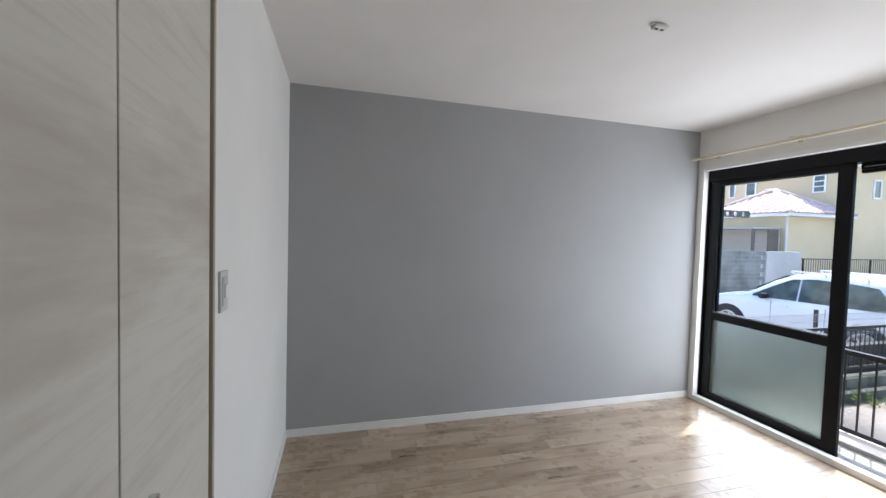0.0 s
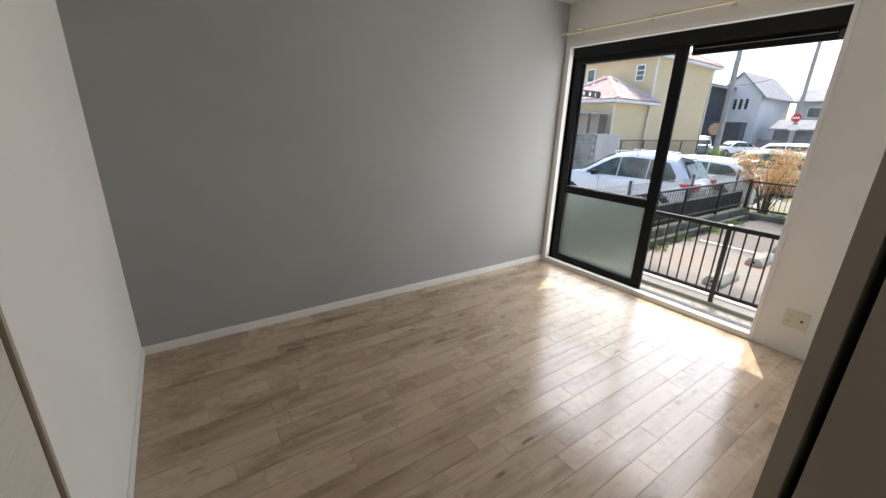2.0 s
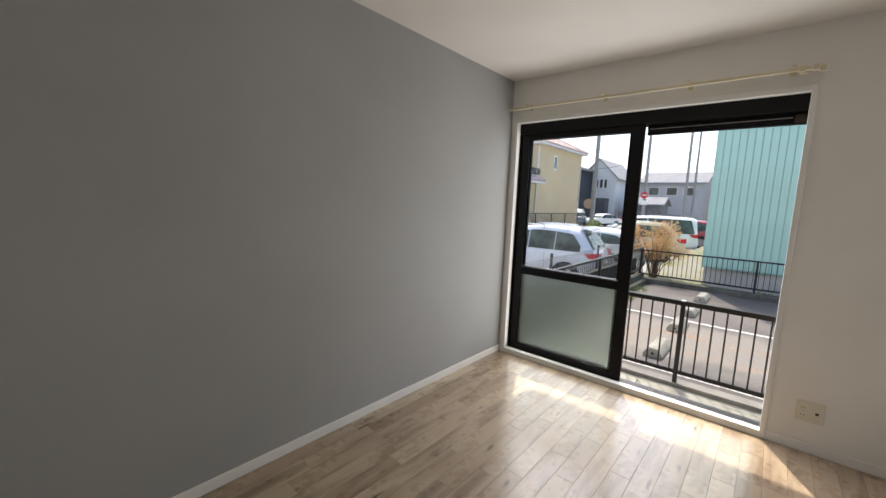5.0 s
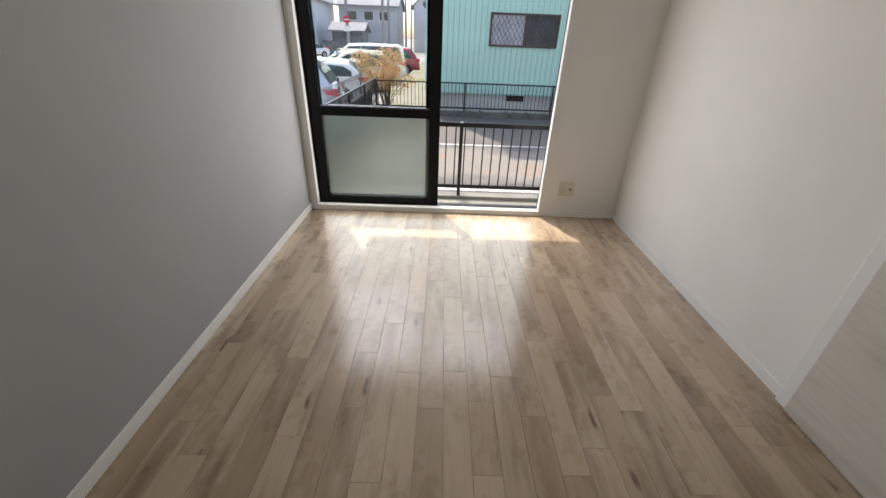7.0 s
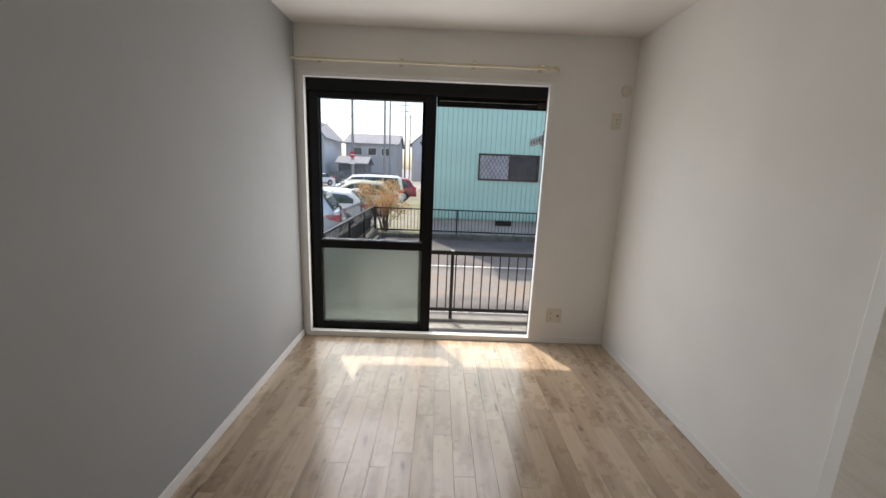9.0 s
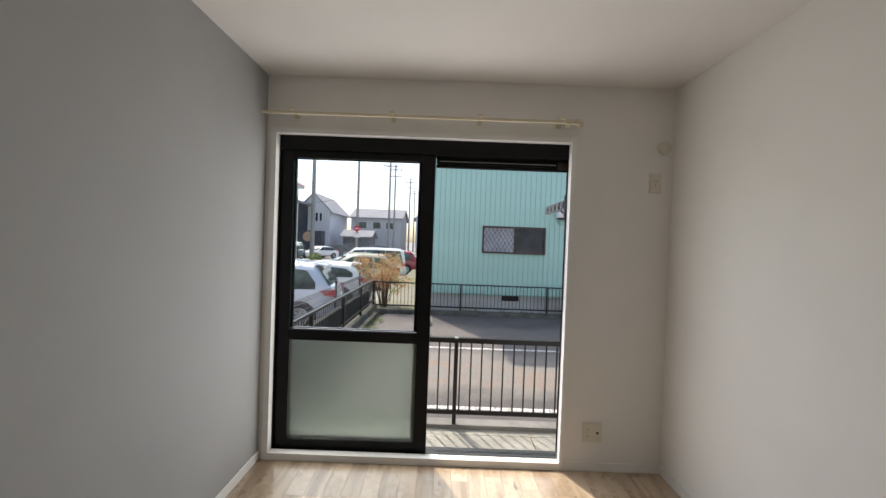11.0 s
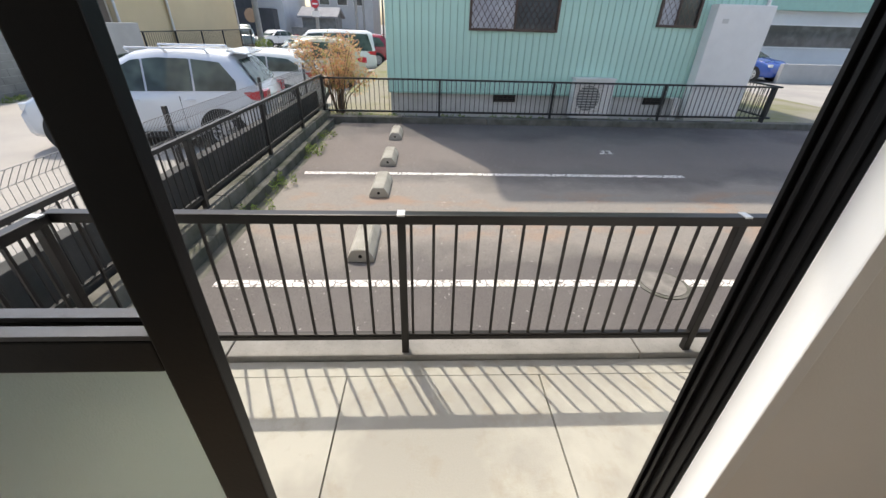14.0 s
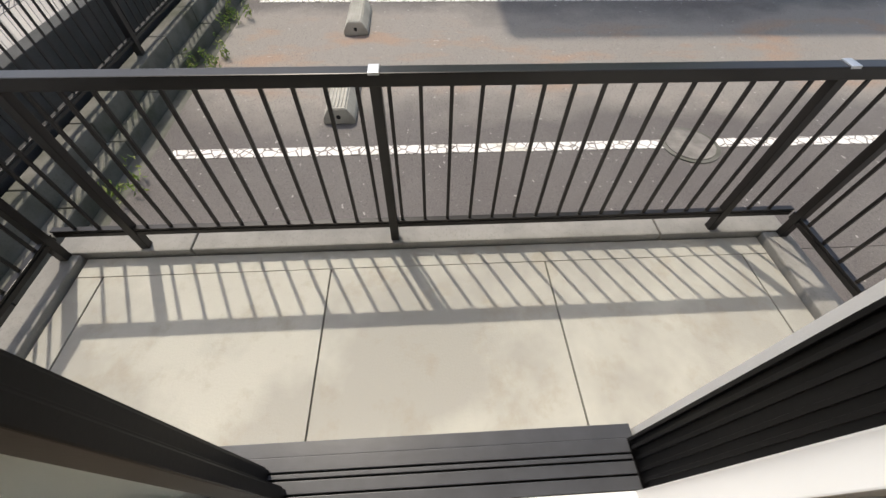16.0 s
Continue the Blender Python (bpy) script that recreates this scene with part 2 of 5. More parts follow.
isl = t.t.nodes.new("ShaderNodeNewGeometry")
t.blend(isl.outputs["Random Per Island"], (0.66, 0.54, 0.51), 0.8)
TERRACOTTA = t.m


def car_paint(name, color, metal=0.15):
    p = Mat(name, color, 0.22, metal, 0.6)
    p.b.inputs["Coat Weight"].default_value = 0.6
    p.blend(p.span(p.noise(0.8, 3), 0.45, 0.7), tuple(c * 0.93 for c in color))
    return p.m


PAINT_SILVER = car_paint("silver_blue_paint", (0.56, 0.61, 0.68))
PAINT_WHITE = car_paint("white_paint", (0.78, 0.78, 0.78), 0.0)
PAINT_BEIGE = car_paint("champagne_paint", (0.58, 0.54, 0.44))
PAINT_RED = car_paint("dark_red_paint", (0.32, 0.03, 0.05), 0.0)
PAINT_BLUE = car_paint("blue_paint", (0.03, 0.09, 0.38), 0.0)
PAINT_TEAL = car_paint("grey_green_paint", (0.16, 0.22, 0.23))
TAIL_RED = Mat("red_lamp_plastic", (0.55, 0.015, 0.03), 0.15, spec=0.7).m
LAMP_CLEAR = Mat("clear_lamp", (0.75, 0.77, 0.78), 0.1, 0.2).m


def leaves(name, colors):
    q = Mat(name, colors[0], 0.6, spec=0.3)
    n = q.t.nodes.new("ShaderNodeNewGeometry")
    q.blend(q.span(n.outputs["Random Per Island"], 0.25, 0.65), colors[1])
    q.blend(q.span(n.outputs["Random Per Island"], 0.72, 0.98), colors[2])
    through_leaf = q.t.nodes.new("ShaderNodeBsdfTranslucent")
    q.link(q.source, through_leaf.inputs["Color"])
    mix = q.node("ShaderNodeMixShader", Fac=0.36)
    q.link(q.b.outputs[0], mix.inputs[1])
    q.link(through_leaf.outputs[0], mix.inputs[2])
    q.link(mix.outputs[0], q.t.nodes["Material Output"].inputs["Surface"])
    return q.m


ORANGE_LEAF = leaves("orange_leaf", ((0.58, 0.29, 0.17), (0.60, 0.41, 0.20), (0.36, 0.38, 0.12)))
GREEN_LEAF = leaves("green_leaf", ((0.10, 0.17, 0.04), (0.20, 0.27, 0.06), (0.36, 0.38, 0.14)))
BARK = painted("brown_bark", (0.14, 0.095, 0.065), 0.9, 0.7, 0.05)
POLE_CONCRETE = concrete("pole_concrete", (0.34, 0.335, 0.32), (0.27, 0.27, 0.26), 0.6)
CABLE = Mat("black_cable", (0.03, 0.03, 0.035), 0.7).m
SIGN_RED = Mat("red_sign_paint", (0.55, 0.03, 0.05), 0.5).m
SIGN_ORANGE = painted("faded_orange_sign", (0.50, 0.34, 0.24), 0.6, 0.9)


# ---- mesh helpers ----
def box(bm, x0, x1, y0, y1, z0, z1, bevel=0.0):
    """Add a box to bm, its edges bevelled if asked."""
    made = bmesh.ops.create_cube(bm, size=1.0, matrix=Matrix.LocRotScale(
        ((x0 + x1) / 2, (y0 + y1) / 2, (z0 + z1) / 2), None, (abs(x1 - x0), abs(y1 - y0), abs(z1 - z0))))
    if bevel:
        edges = list({e for v in made["verts"] for e in v.link_edges})
        bmesh.ops.bevel(bm, geom=edges, offset=bevel, segments=2, affect="EDGES", profile=0.6)
    return bm


def tube(bm, a, b, r0, r1=None, sides=10):
    """Add a closed tapered cylinder from a to b."""
    a, b = Vector(a), Vector(b)
    m = Matrix.Translation((a + b) / 2) @ (b - a).to_track_quat("Z", "Y").to_matrix().to_4x4()
    bmesh.ops.create_cone(bm, cap_ends=True, segments=sides, radius1=r0, radius2=r0 if r1 is None else r1,
                          depth=(b - a).length, matrix=m)
    return bm


def prism(bm, outline, axis, lo, hi):
    """Extrude a closed outline of 2D points along an axis: x takes (y, z), y takes (x, z), z takes (x, y)."""
    def at(p, s):
        return {"x": (s, p[0], p[1]), "y": (p[0], s, p[1]), "z": (p[0], p[1], s)}[axis]
    low = [bm.verts.new(at(p, lo)) for p in outline]
    high = [bm.verts.new(at(p, hi)) for p in outline]
    bm.faces.new(low[::-1])
    bm.faces.new(high)
    n = len(outline)
    for i in range(n):
        bm.faces.new((low[i], low[(i + 1) % n], high[(i + 1) % n], high[i]))
    return bm


def mesh_of(name, bm, material, smooth=False):
    bmesh.ops.recalc_face_normals(bm, faces=bm.faces)
    me = bpy.data.meshes.new(name)
    bm.to_mesh(me)
    bm.free()
    for mt in (material if isinstance(material, (list, tuple)) else (material,)):
        me.materials.append(mt)
    if smooth:
        for p in me.polygons:
            p.use_smooth = True
    return me


def part(name, bm, material, parent, label="", smooth=False):
    ob = new(name, mesh_of(name, bm, material, smooth))
    ob.parent = parent
    return tagged(ob, label)


def thing(name, at=(0, 0, 0), turn=0, label="", category="", group="", kind=""):
    ob = new(name)
    ob.empty_display_size = 0.1
    ob.matrix_basis = pose(*at, 0, 0, turn)
    return tagged(ob, label, category, group, kind)


def solid(name, bm, material, label="", category="", kind="", group="", smooth=False):
    return tagged(new(name, mesh_of(name, bm, material, smooth)), label, category, group, kind)


def BM():
    return bmesh.new()


# ---- the room ----
X0, X1, Y0, Y1, H = 0.388, 3.83, 1.105, 3.635, 2.40
WALL_OUT = 4.02
WIN_Y0, WIN_Y1, WIN_Z0, WIN_Z1 = 1.716, 3.61, 0.0, 2.075

b = BM()
box(b, X0 - 0.6, X1 + 0.03, Y0 - 1.5, Y1 + 0.02, -0.12, -0.012)
floor = solid("floor", b, JOINT_DARK, "pale oak-look plank floor with a satin sheen", "floor", "structure")

b = BM()
box(b, X0 - 0.12, WALL_OUT, Y1, Y1 + 0.15, -0.12, H)
solid("wall_north", b, GREY_PAPER, "grey accent wallpaper on the long wall", "wall", "structure")
# window wall, pieces round the opening
b = BM()
box(b, X1, 3.873, Y0 - 0.15, WIN_Y0, -0.4, H + 0.4)
box(b, 3.873, WALL_OUT, Y0 - 0.15, 1.678, -0.4, H + 0.4)
box(b, X1, WALL_OUT, WIN_Y1, Y1, -0.4, H + 0.4)
box(b, X1, WALL_OUT, WIN_Y0, WIN_Y1, WIN_Z1, H + 0.4)
box(b, X1, WALL_OUT, WIN_Y0, WIN_Y1, -0.4, -0.02)
solid("wall_east", b, WHITE_PAPER, "white wallpaper round the balcony window", "wall", "structure")
# door wall, with the sliding-door opening
DO_X0, DO_X1, DO_H = 0.43, 1.95, 2.03
b = BM()
box(b, DO_X1, X1, Y0 - 0.15, Y0, -0.12, H)
box(b, X0 - 0.12, DO_X0, Y0 - 0.15, Y0, -0.12, H)
box(b, DO_X0, DO_X1, Y0 - 0.15, Y0, DO_H, H)
solid("wall_south", b, WHITE_PAPER, "white wallpaper beside the sliding doorway", "wall", "structure")
# closet wall
CL_Y0, CL_Y1, CL_H = 1.16, 2.065, 2.38
b = BM()
box(b, X0 - 0.12, X0, CL_Y1, Y1, -0.12, H)
box(b, X0 - 0.12, X0, Y0, CL_Y0, -0.12, H)
box(b, X0 - 0.12, X0, CL_Y0, CL_Y1, CL_H, H)
solid("wall_west", b, WHITE_PAPER, "white wallpaper beside the closet door", "wall", "structure")
b = BM()
box(b, X0 - 0.62, X0 - 0.60, CL_Y0 - 0.05, CL_Y1 + 0.05, -0.12, H)
box(b, X0 - 0.60, X0 - 0.12, CL_Y1 + 0.02, CL_Y1 + 0.05, -0.12, H)
box(b, X0 - 0.60, X0 - 0.12, CL_Y0 - 0.05, CL_Y0 - 0.02, -0.12, H)
solid("closet_wall", b, WHITE_PAPER, "plain white closet interior walls", "wall", "structure")
b = BM()
box(b, X0 - 0.62, X1, Y0 - 0.002, Y1, H, H + 0.12)
solid("ceiling", b, CEIL_PAPER, "white papered ceiling", "ceiling", "structure")
# hall behind the doorway
b = BM()
box(b, X0 - 0.14, X0 - 0.02, -0.4, Y0 - 0.15, -0.12, H)
box(b, 2.6, 2.72, -0.4, Y0 - 0.15, -0.12, H)
box(b, X0 - 0.14, 2.72, -0.52, -0.4, -0.12, H)
solid("hall_wall", b, WHITE_PAPER, "plain white hallway walls", "wall", "structure")
b = BM()
box(b, X0 - 0.14, 2.72, -0.52, Y0 - 0.004, H, H + 0.12)
solid("hall_ceiling", b, CEIL_PAPER, "white hallway ceiling", "ceiling", "structure")

# baseboards
def baseboard(x0, x1, y0, y1):
    q = BM()
    box(q, x0, x1, y0, y1, 0.0, 0.056, 0.003)
    return solid("baseboard", q, WHITE_TRIM, "low white skirting board", "baseboard", "structure")


baseboard(X0 + 0.008, X1, Y1 - 0.009, Y1)
baseboard(X0, X0 + 0.008, CL_Y1 + 0.035, Y1)
baseboard(DO_X1 + 0.035, X1, Y0, Y0 + 0.009)
baseboard(X1 - 0.008, X1, Y0 + 0.009, WIN_Y0 - 0.002)

# window casing: white boards round the opening, proud of the wall
casing = thing("window_casing", (0, 0, 0), 0, "white painted casing round the balcony window", "window casing", "", "structure")
IN_Y0, IN_Y1, IN_Z0, IN_Z1 = 1.742, 3.570, 0.045, 2.045
for nm, q in (("jamb_board", (X1 - 0.012, 3.873, WIN_Y0, IN_Y0, 0.0, WIN_Z1)),
              ("jamb_board", (X1 - 0.012, 3.873, IN_Y1, WIN_Y1, 0.0, WIN_Z1)),
              ("head_board", (X1 - 0.012, 3.873, IN_Y0, IN_Y1, IN_Z1, WIN_Z1)),
              ("sill_board", (X1 - 0.012, 3.873, IN_Y0, IN_Y1, 0.0, IN_Z0))):
    b = BM()
    box(b, *q, 0.003)
    part(nm, b, WHITE_TRIM, casing)

# aluminium window: frame, tracks, two sashes parked one behind the other, rolled insect screen
win = thing("window_1", (0, 0, 0), 0, "black aluminium sliding window, one half standing open", "sliding window", "", "structure")
FX0, FX1, JY = 3.874, 3.992, 1.706
for nm, q in (("frame_jamb", (FX0, FX1, 1.679, JY, 0.0, IN_Z1 + 0.02)),
              ("frame_jamb", (FX0, FX1, IN_Y1 - 0.006, IN_Y1 + 0.03, 0.0, IN_Z1 + 0.02)),
              ("frame_head", (FX0, FX1, JY, IN_Y1 - 0.006, 1.955, IN_Z1 + 0.02)),
              ("frame_sill", (FX0, FX1, JY, IN_Y1 - 0.006, -0.03, 0.012))):
    b = BM()
    box(b, *q, 0.002)
    part(nm, b, BLACK_ALU, win)
for x in (3.890, 3.912, 3.938, 3.962, 3.982):
    b = BM()
    box(b, x, x + 0.008, JY, JY + (0.005 if x < 3.96 else 0.010), 0.034, 1.955, 0.001)
    part("jamb_rib", b, BLACK_ALU, win)
for x0, x1 in ((3.876, 3.905), (3.910, 3.938), (3.943, 3.953), (3.958, 3.991)):
    b = BM()
    box(b, x0, x1, JY + 0.011, IN_Y1 - 0.006, 0.0125, 0.028, 0.0015)
    part("sill_track", b, TRACK_ALU, win)
b = BM()
box(b, 3.993, 4.030, 1.69, IN_Y1 + 0.02, -0.03, 0.010, 0.003)
part("outer_drip", b, TRACK_ALU, win)


def sash(x, y0, y1, sw):
    s = new("sash")
    s.parent = win
    xa, xb = x - 0.014, x + 0.014
    sy0, sy1 = y0 + sw, y1 - 0.075
    for nm, q in (("stile", (xa, xb, y0, sy0, 0.030, 1.975)), ("stile", (xa, xb, sy1, y1, 0.030, 1.975)),
                  ("bottom_rail", (xa, xb, sy0, sy1, 0.034, 0.098)), ("top_rail", (xa, xb, sy0, sy1, 1.912, 1.975)),
                  ("middle_rail", (xa, xb, sy0, sy1, 0.742, 0.805)),
                  ("stile_lip", (xb, xb + 0.005, y0 + 0.008, y0 + 0.022, 0.034, 1.97))):
        bb = BM()
        box(bb, *q, 0.003 if nm != "stile_lip" else 0.001)
        part(nm, bb, BLACK_ALU, s)
    for nm, z0, z1, mt in (("clear_pane", 0.803, 1.914, CLEAR_GLASS), ("frosted_pane", 0.096, 0.744, FROSTED_GLASS)):
        bb = BM()
        box(bb, x - 0.0025, x + 0.0025, sy0 - 0.004, sy1 + 0.004, z0, z1)
        p = part(nm, bb, mt, s, "clear glass" if mt is CLEAR_GLASS else "frosted glass")
        p.visible_shadow = mt is not CLEAR_GLASS
    bb = BM()
    box(bb, xa + 0.002, xb - 0.002, sy0, sy1, 0.8055, 0.815, 0.001)
    part("glazing_bead", bb, TRACK_ALU, s)
    return s


sash(3.908, 2.582, IN_Y1 - 0.006, 0.083)
sash(3.951, 2.630, IN_Y1 - 0.008, 0.06)
# rolled-up insect screen under the head of the open half
screen = thing("roll_screen", (0, 0, 0), 0, "black roll-up insect screen under the window head", "insect screen")
b = BM()
box(b, 3.948, 3.990, JY + 0.012, 2.580, 1.914, 1.9545, 0.006)
part("screen_box", b, BLACK_ALU, screen)
b = BM()
box(b, 3.955, 3.988, JY + 0.012, 2.580, 1.892, 1.9135, 0.003)
part("pull_bar", b, BLACK_ALU, screen)
b = BM()
box(b, 3.936, 3.9475, JY + 0.012, IN_Y0 + 0.05, 1.900, 1.945, 0.003)
part("end_cap", b, BROWN_ALU, screen, "brown plastic end cap")
b = BM()
box(b, 3.9445, 3.9478, IN_Y0 + 0.06, 2.560, 1.928, 1.932)
part("brush_strip", b, STEEL, screen)

# curtain rail on brackets
cr = thing("curtain_rail", (0, 0, 0), 0, "beige double curtain rail above the window", "curtain rail")
RZ = 2.155
for i, (x, z) in enumerate(((3.775, RZ), (3.735, RZ - 0.012))):
    b = BM()
    box(b, x - 0.008, x + 0.008, 1.70 + 0.03 * i, Y1 - 0.012, z - 0.008, z + 0.008, 0.002)
    part("rail_bar", b, CURTAIN_RAIL, cr)
for y in (1.83, 2.32, 2.85, 3.45):
    b = BM()
    box(b, 3.722, X1, y - 0.012, y + 0.012, RZ + 0.0085, RZ + 0.013, 0.001)
    box(b, X1 - 0.006, X1, y - 0.014, y + 0.014, RZ - 0.02, RZ + 0.03, 0.001)
    part("bracket", b, CURTAIN_RAIL, cr)
for x, y in ((3.775, 1.715), (3.735, 1.745), (3.735, 1.80), (3.775, 1.79)):
    b = BM()
    box(b, x - 0.011, x + 0.011, y - 0.018, y + 0.012, RZ - 0.026, RZ + 0.007, 0.004)
    part("end_stop", b, CURTAIN_RAIL, cr)

# sockets and switch
def plate(name, label, cat, at, turn, w, h, cells, mt):
    """A wall plate facing local -y."""
    p = thing(name, at, turn, label, cat)
    q = BM()
    box(q, -w / 2, w / 2, -0.008, 0, -h / 2, h / 2, 0.003)
    part("plate", q, mt, p)
    q = BM()
    box(q, -w / 2 + 0.012, w / 2 - 0.012, -0.0105, -0.008, -h / 2 + 0.018, h / 2 - 0.018, 0.001)
    part("module", q, mt, p)
    for x, z, sx, sz in cells:
        q = BM()
        box(q, x - sx, x + sx, -0.0115, -0.0105, z - sz, z + sz)
        part("slot", q, DARK_HOLE, p)
    return p


two = [(sx + dx, z, 0.0012, 0.005) for sx in (-0.03,) for z in (0.022, -0.022) for dx in (-0.006, 0.006)]
plate("wall_socket", "cream wall socket with aerial jack near the floor", "wall socket", (X1, 1.54, 0.245), -90, 0.122, 0.118,
      two + [(0.03, 0.0, 0.007, 0.007), (-0.03, 0.0, 0.003, 0.001)], OUTLET_CREAM)
plate("aircon_socket", "cream air conditioner socket high on the wall", "wall socket", (X1, 1.216, 1.815), -90, 0.074, 0.122,
      [(-0.007, 0.012, 0.0015, 0.006), (0.007, 0.012, 0.0015, 0.006), (0, -0.012, 0.003, 0.003)], OUTLET_CREAM)
sw = plate("light_switch", "grey light switch plate beside the closet", "light switch", (X0, 2.150, 1.237), 90, 0.074, 0.122, [], GREY_PLASTIC)
b = BM()
box(b, -0.014, 0.014, -0.0145, -0.0106, -0.02, 0.02, 0.001)
part("rocker", b, WHITE_TRIM, sw)
cap = thing("pipe_cap", (X1, 1.165, 2.035), 0, "round white plastic pipe hole cap", "wall cap")
b = BM()
tube(b, (-0.012, 0, 0), (0, 0, 0), 0.040, 0.043, 28)
part("disc", b, OUTLET_CREAM, cap, smooth=False)
b = BM()
tube(b, (-0.016, 0, 0), (-0.011, 0, 0), 0.034, 0.036, 28)
part("inner_disc", b, OUTLET_CREAM, cap)
# ceiling lamp socket
rose = thing("ceiling_rose", (2.105, 2.343, H), 0, "small white ceiling lamp socket without a lamp", "ceiling socket")
b = BM()
box(b, -0.032, 0.032, -0.018, 0.018, -0.020, 0.0, 0.005)
part("body", b, GREY_PLASTIC, rose)
for s in (-1, 1):
    b = BM()
    box(b, s * 0.016 - 0.009, s * 0.016 + 0.009, -0.004, 0.004, -0.0235, -0.020, 0.001)
    part("contact_slot", b, BROWN_ALU, rose)
    b = BM()
    box(b, s * 0.036 - 0.008, s * 0.036 + 0.008, -0.012, 0.012, -0.010, 0.0, 0.003)
    part("ear", b, CHROME, rose)

# closet with a folding door
closet = thing("closet_door", (0, 0, 0), 0, "pale ash-grain folding closet door, closed", "closet door")
for y0, y1, hy in ((1.6085, 2.046, 1.685), (1.182, 1.6035, None)):
    b = BM()
    box(b, X0 - 0.030, X0 - 0.002, y0, y1, 0.012, CL_H - 0.022, 0.003)
    leaf = part("door_leaf", b, DOOR_WOOD, closet)
    if hy:
        b = BM()
        box(b, X0 - 0.002, X0 + 0.014, hy - 0.026, hy + 0.026, 0.82, 0.915, 0.004)
        h = part("handle", b, CHROME, leaf, "small satin metal pull handle")
tr = thing("closet_frame", (0, 0, 0), 0, "slim beige closet door frame", "door frame", "", "structure")
for q in ((X0 - 0.05, X0 + 0.006, 2.050, 2.067, 0.0, CL_H), (X0 - 0.05, X0 + 0.006, CL_Y0, 1.178, 0.0, CL_H),
          (X0 - 0.05, X0 + 0.006, 1.178, 2.050, CL_H - 0.018, CL_H + 0.002)):
    b = BM()
    box(b, *q, 0.002)
    part("frame_board", b, DOOR_EDGE, tr)

# sliding doorway
fr = thing("door_frame", (0, 0, 0), 0, "white sliding-door frame", "door frame", "", "structure")
for q in ((DO_X1 - 0.025, DO_X1 + 0.03, Y0 - 0.155, Y0 + 0.022, 0.0, DO_H + 0.03), (DO_X0 - 0.03, DO_X0 + 0.02, Y0 - 0.155, Y0 + 0.022, 0.0, DO_H + 0.03),
          (DO_X0 + 0.02, DO_X1 - 0.025, Y0 - 0.155, Y0 + 0.020, DO_H - 0.02, DO_H + 0.03)):
    b = BM()
    box(b, *q, 0.003)
    part("frame_board", b, WHITE_TRIM, fr)
SD = 1.50
for y0, y1, x0 in ((Y0 + 0.005, Y0 + 0.036, SD), (Y0 - 0.120, Y0 - 0.010, SD + 0.004)):
    d1 = thing("sliding_door", (0, 0, 0), 0, "pale ash-grain sliding door, slid open", "sliding door", "sliding door leaves")
    b = BM()
    box(b, x0 + 0.002, DO_X1 - 0.030, y0, y1, 0.006, DO_H - 0.024, 0.002)
    part("panel", b, DOOR_WOOD, d1)
    b = BM()
    box(b, x0, x0 + 0.002, y0 + 0.001, y1 - 0.001, 0.006, DO_H - 0.024)
    part("edge_strip", b, DOOR_EDGE, d1)

# ---- balcony ----
BZ = -0.28
b = BM()
box(b, 4.02, 4.885, 0.50, 3.84, BZ - 0.27, BZ - 0.012)
solid("balcony_slab", b, OLD_KERB, "concrete balcony base", "balcony floor", "structure")
paving = thing("balcony_floor", (0, 0, 0), 0, "pale stained concrete balcony floor with sawn joints", "balcony floor", "", "structure")
ys = (0.765, 1.690, 2.645, 3.613)
gap = 0.0035
for i in range(3):
    b = BM()
    box(b, 4.02, 4.782, ys[i] + gap, ys[i + 1] - gap, BZ - 0.02, BZ, 0.002)
    part("panel", b, SLAB, paving)
for q in ((4.02, 4.782, 3.613 + gap, 3.725), (4.02, 4.782, 0.640, 0.765 - gap), (4.782 + gap, 4.882, 0.640, 3.725)):
    b = BM()
    box(b, q[0], q[1], q[2], q[3], BZ - 0.02, BZ, 0.002)
    part("panel", b, SLAB, paving)
kerb = thing("balcony_kerb", (0, 0, 0), 0, "low concrete kerb under the balcony railing", "kerb", "", "structure")
cuts = (0.50, 1.12, 3.27, 3.86)
for i in range(3):
    b = BM()
    box(b, 4.892, 5.03, cuts[i] + 0.004, cuts[i + 1] - 0.004, -0.56, -0.247, 0.008)
    part("kerb_block", b, KERB, kerb)
for y0, y1 in ((3.735, 3.86), (0.50, 0.63)):
    b = BM()
    box(b, 4.02, 4.884, y0, y1, -0.56, -0.247, 0.008)
    part("kerb_block", b, KERB, kerb)

rail = thing("balcony_railing", (0, 0, 0), 0, "black metal balcony railing with upright bars", "railing")
RX, RT = 4.925, 0.54


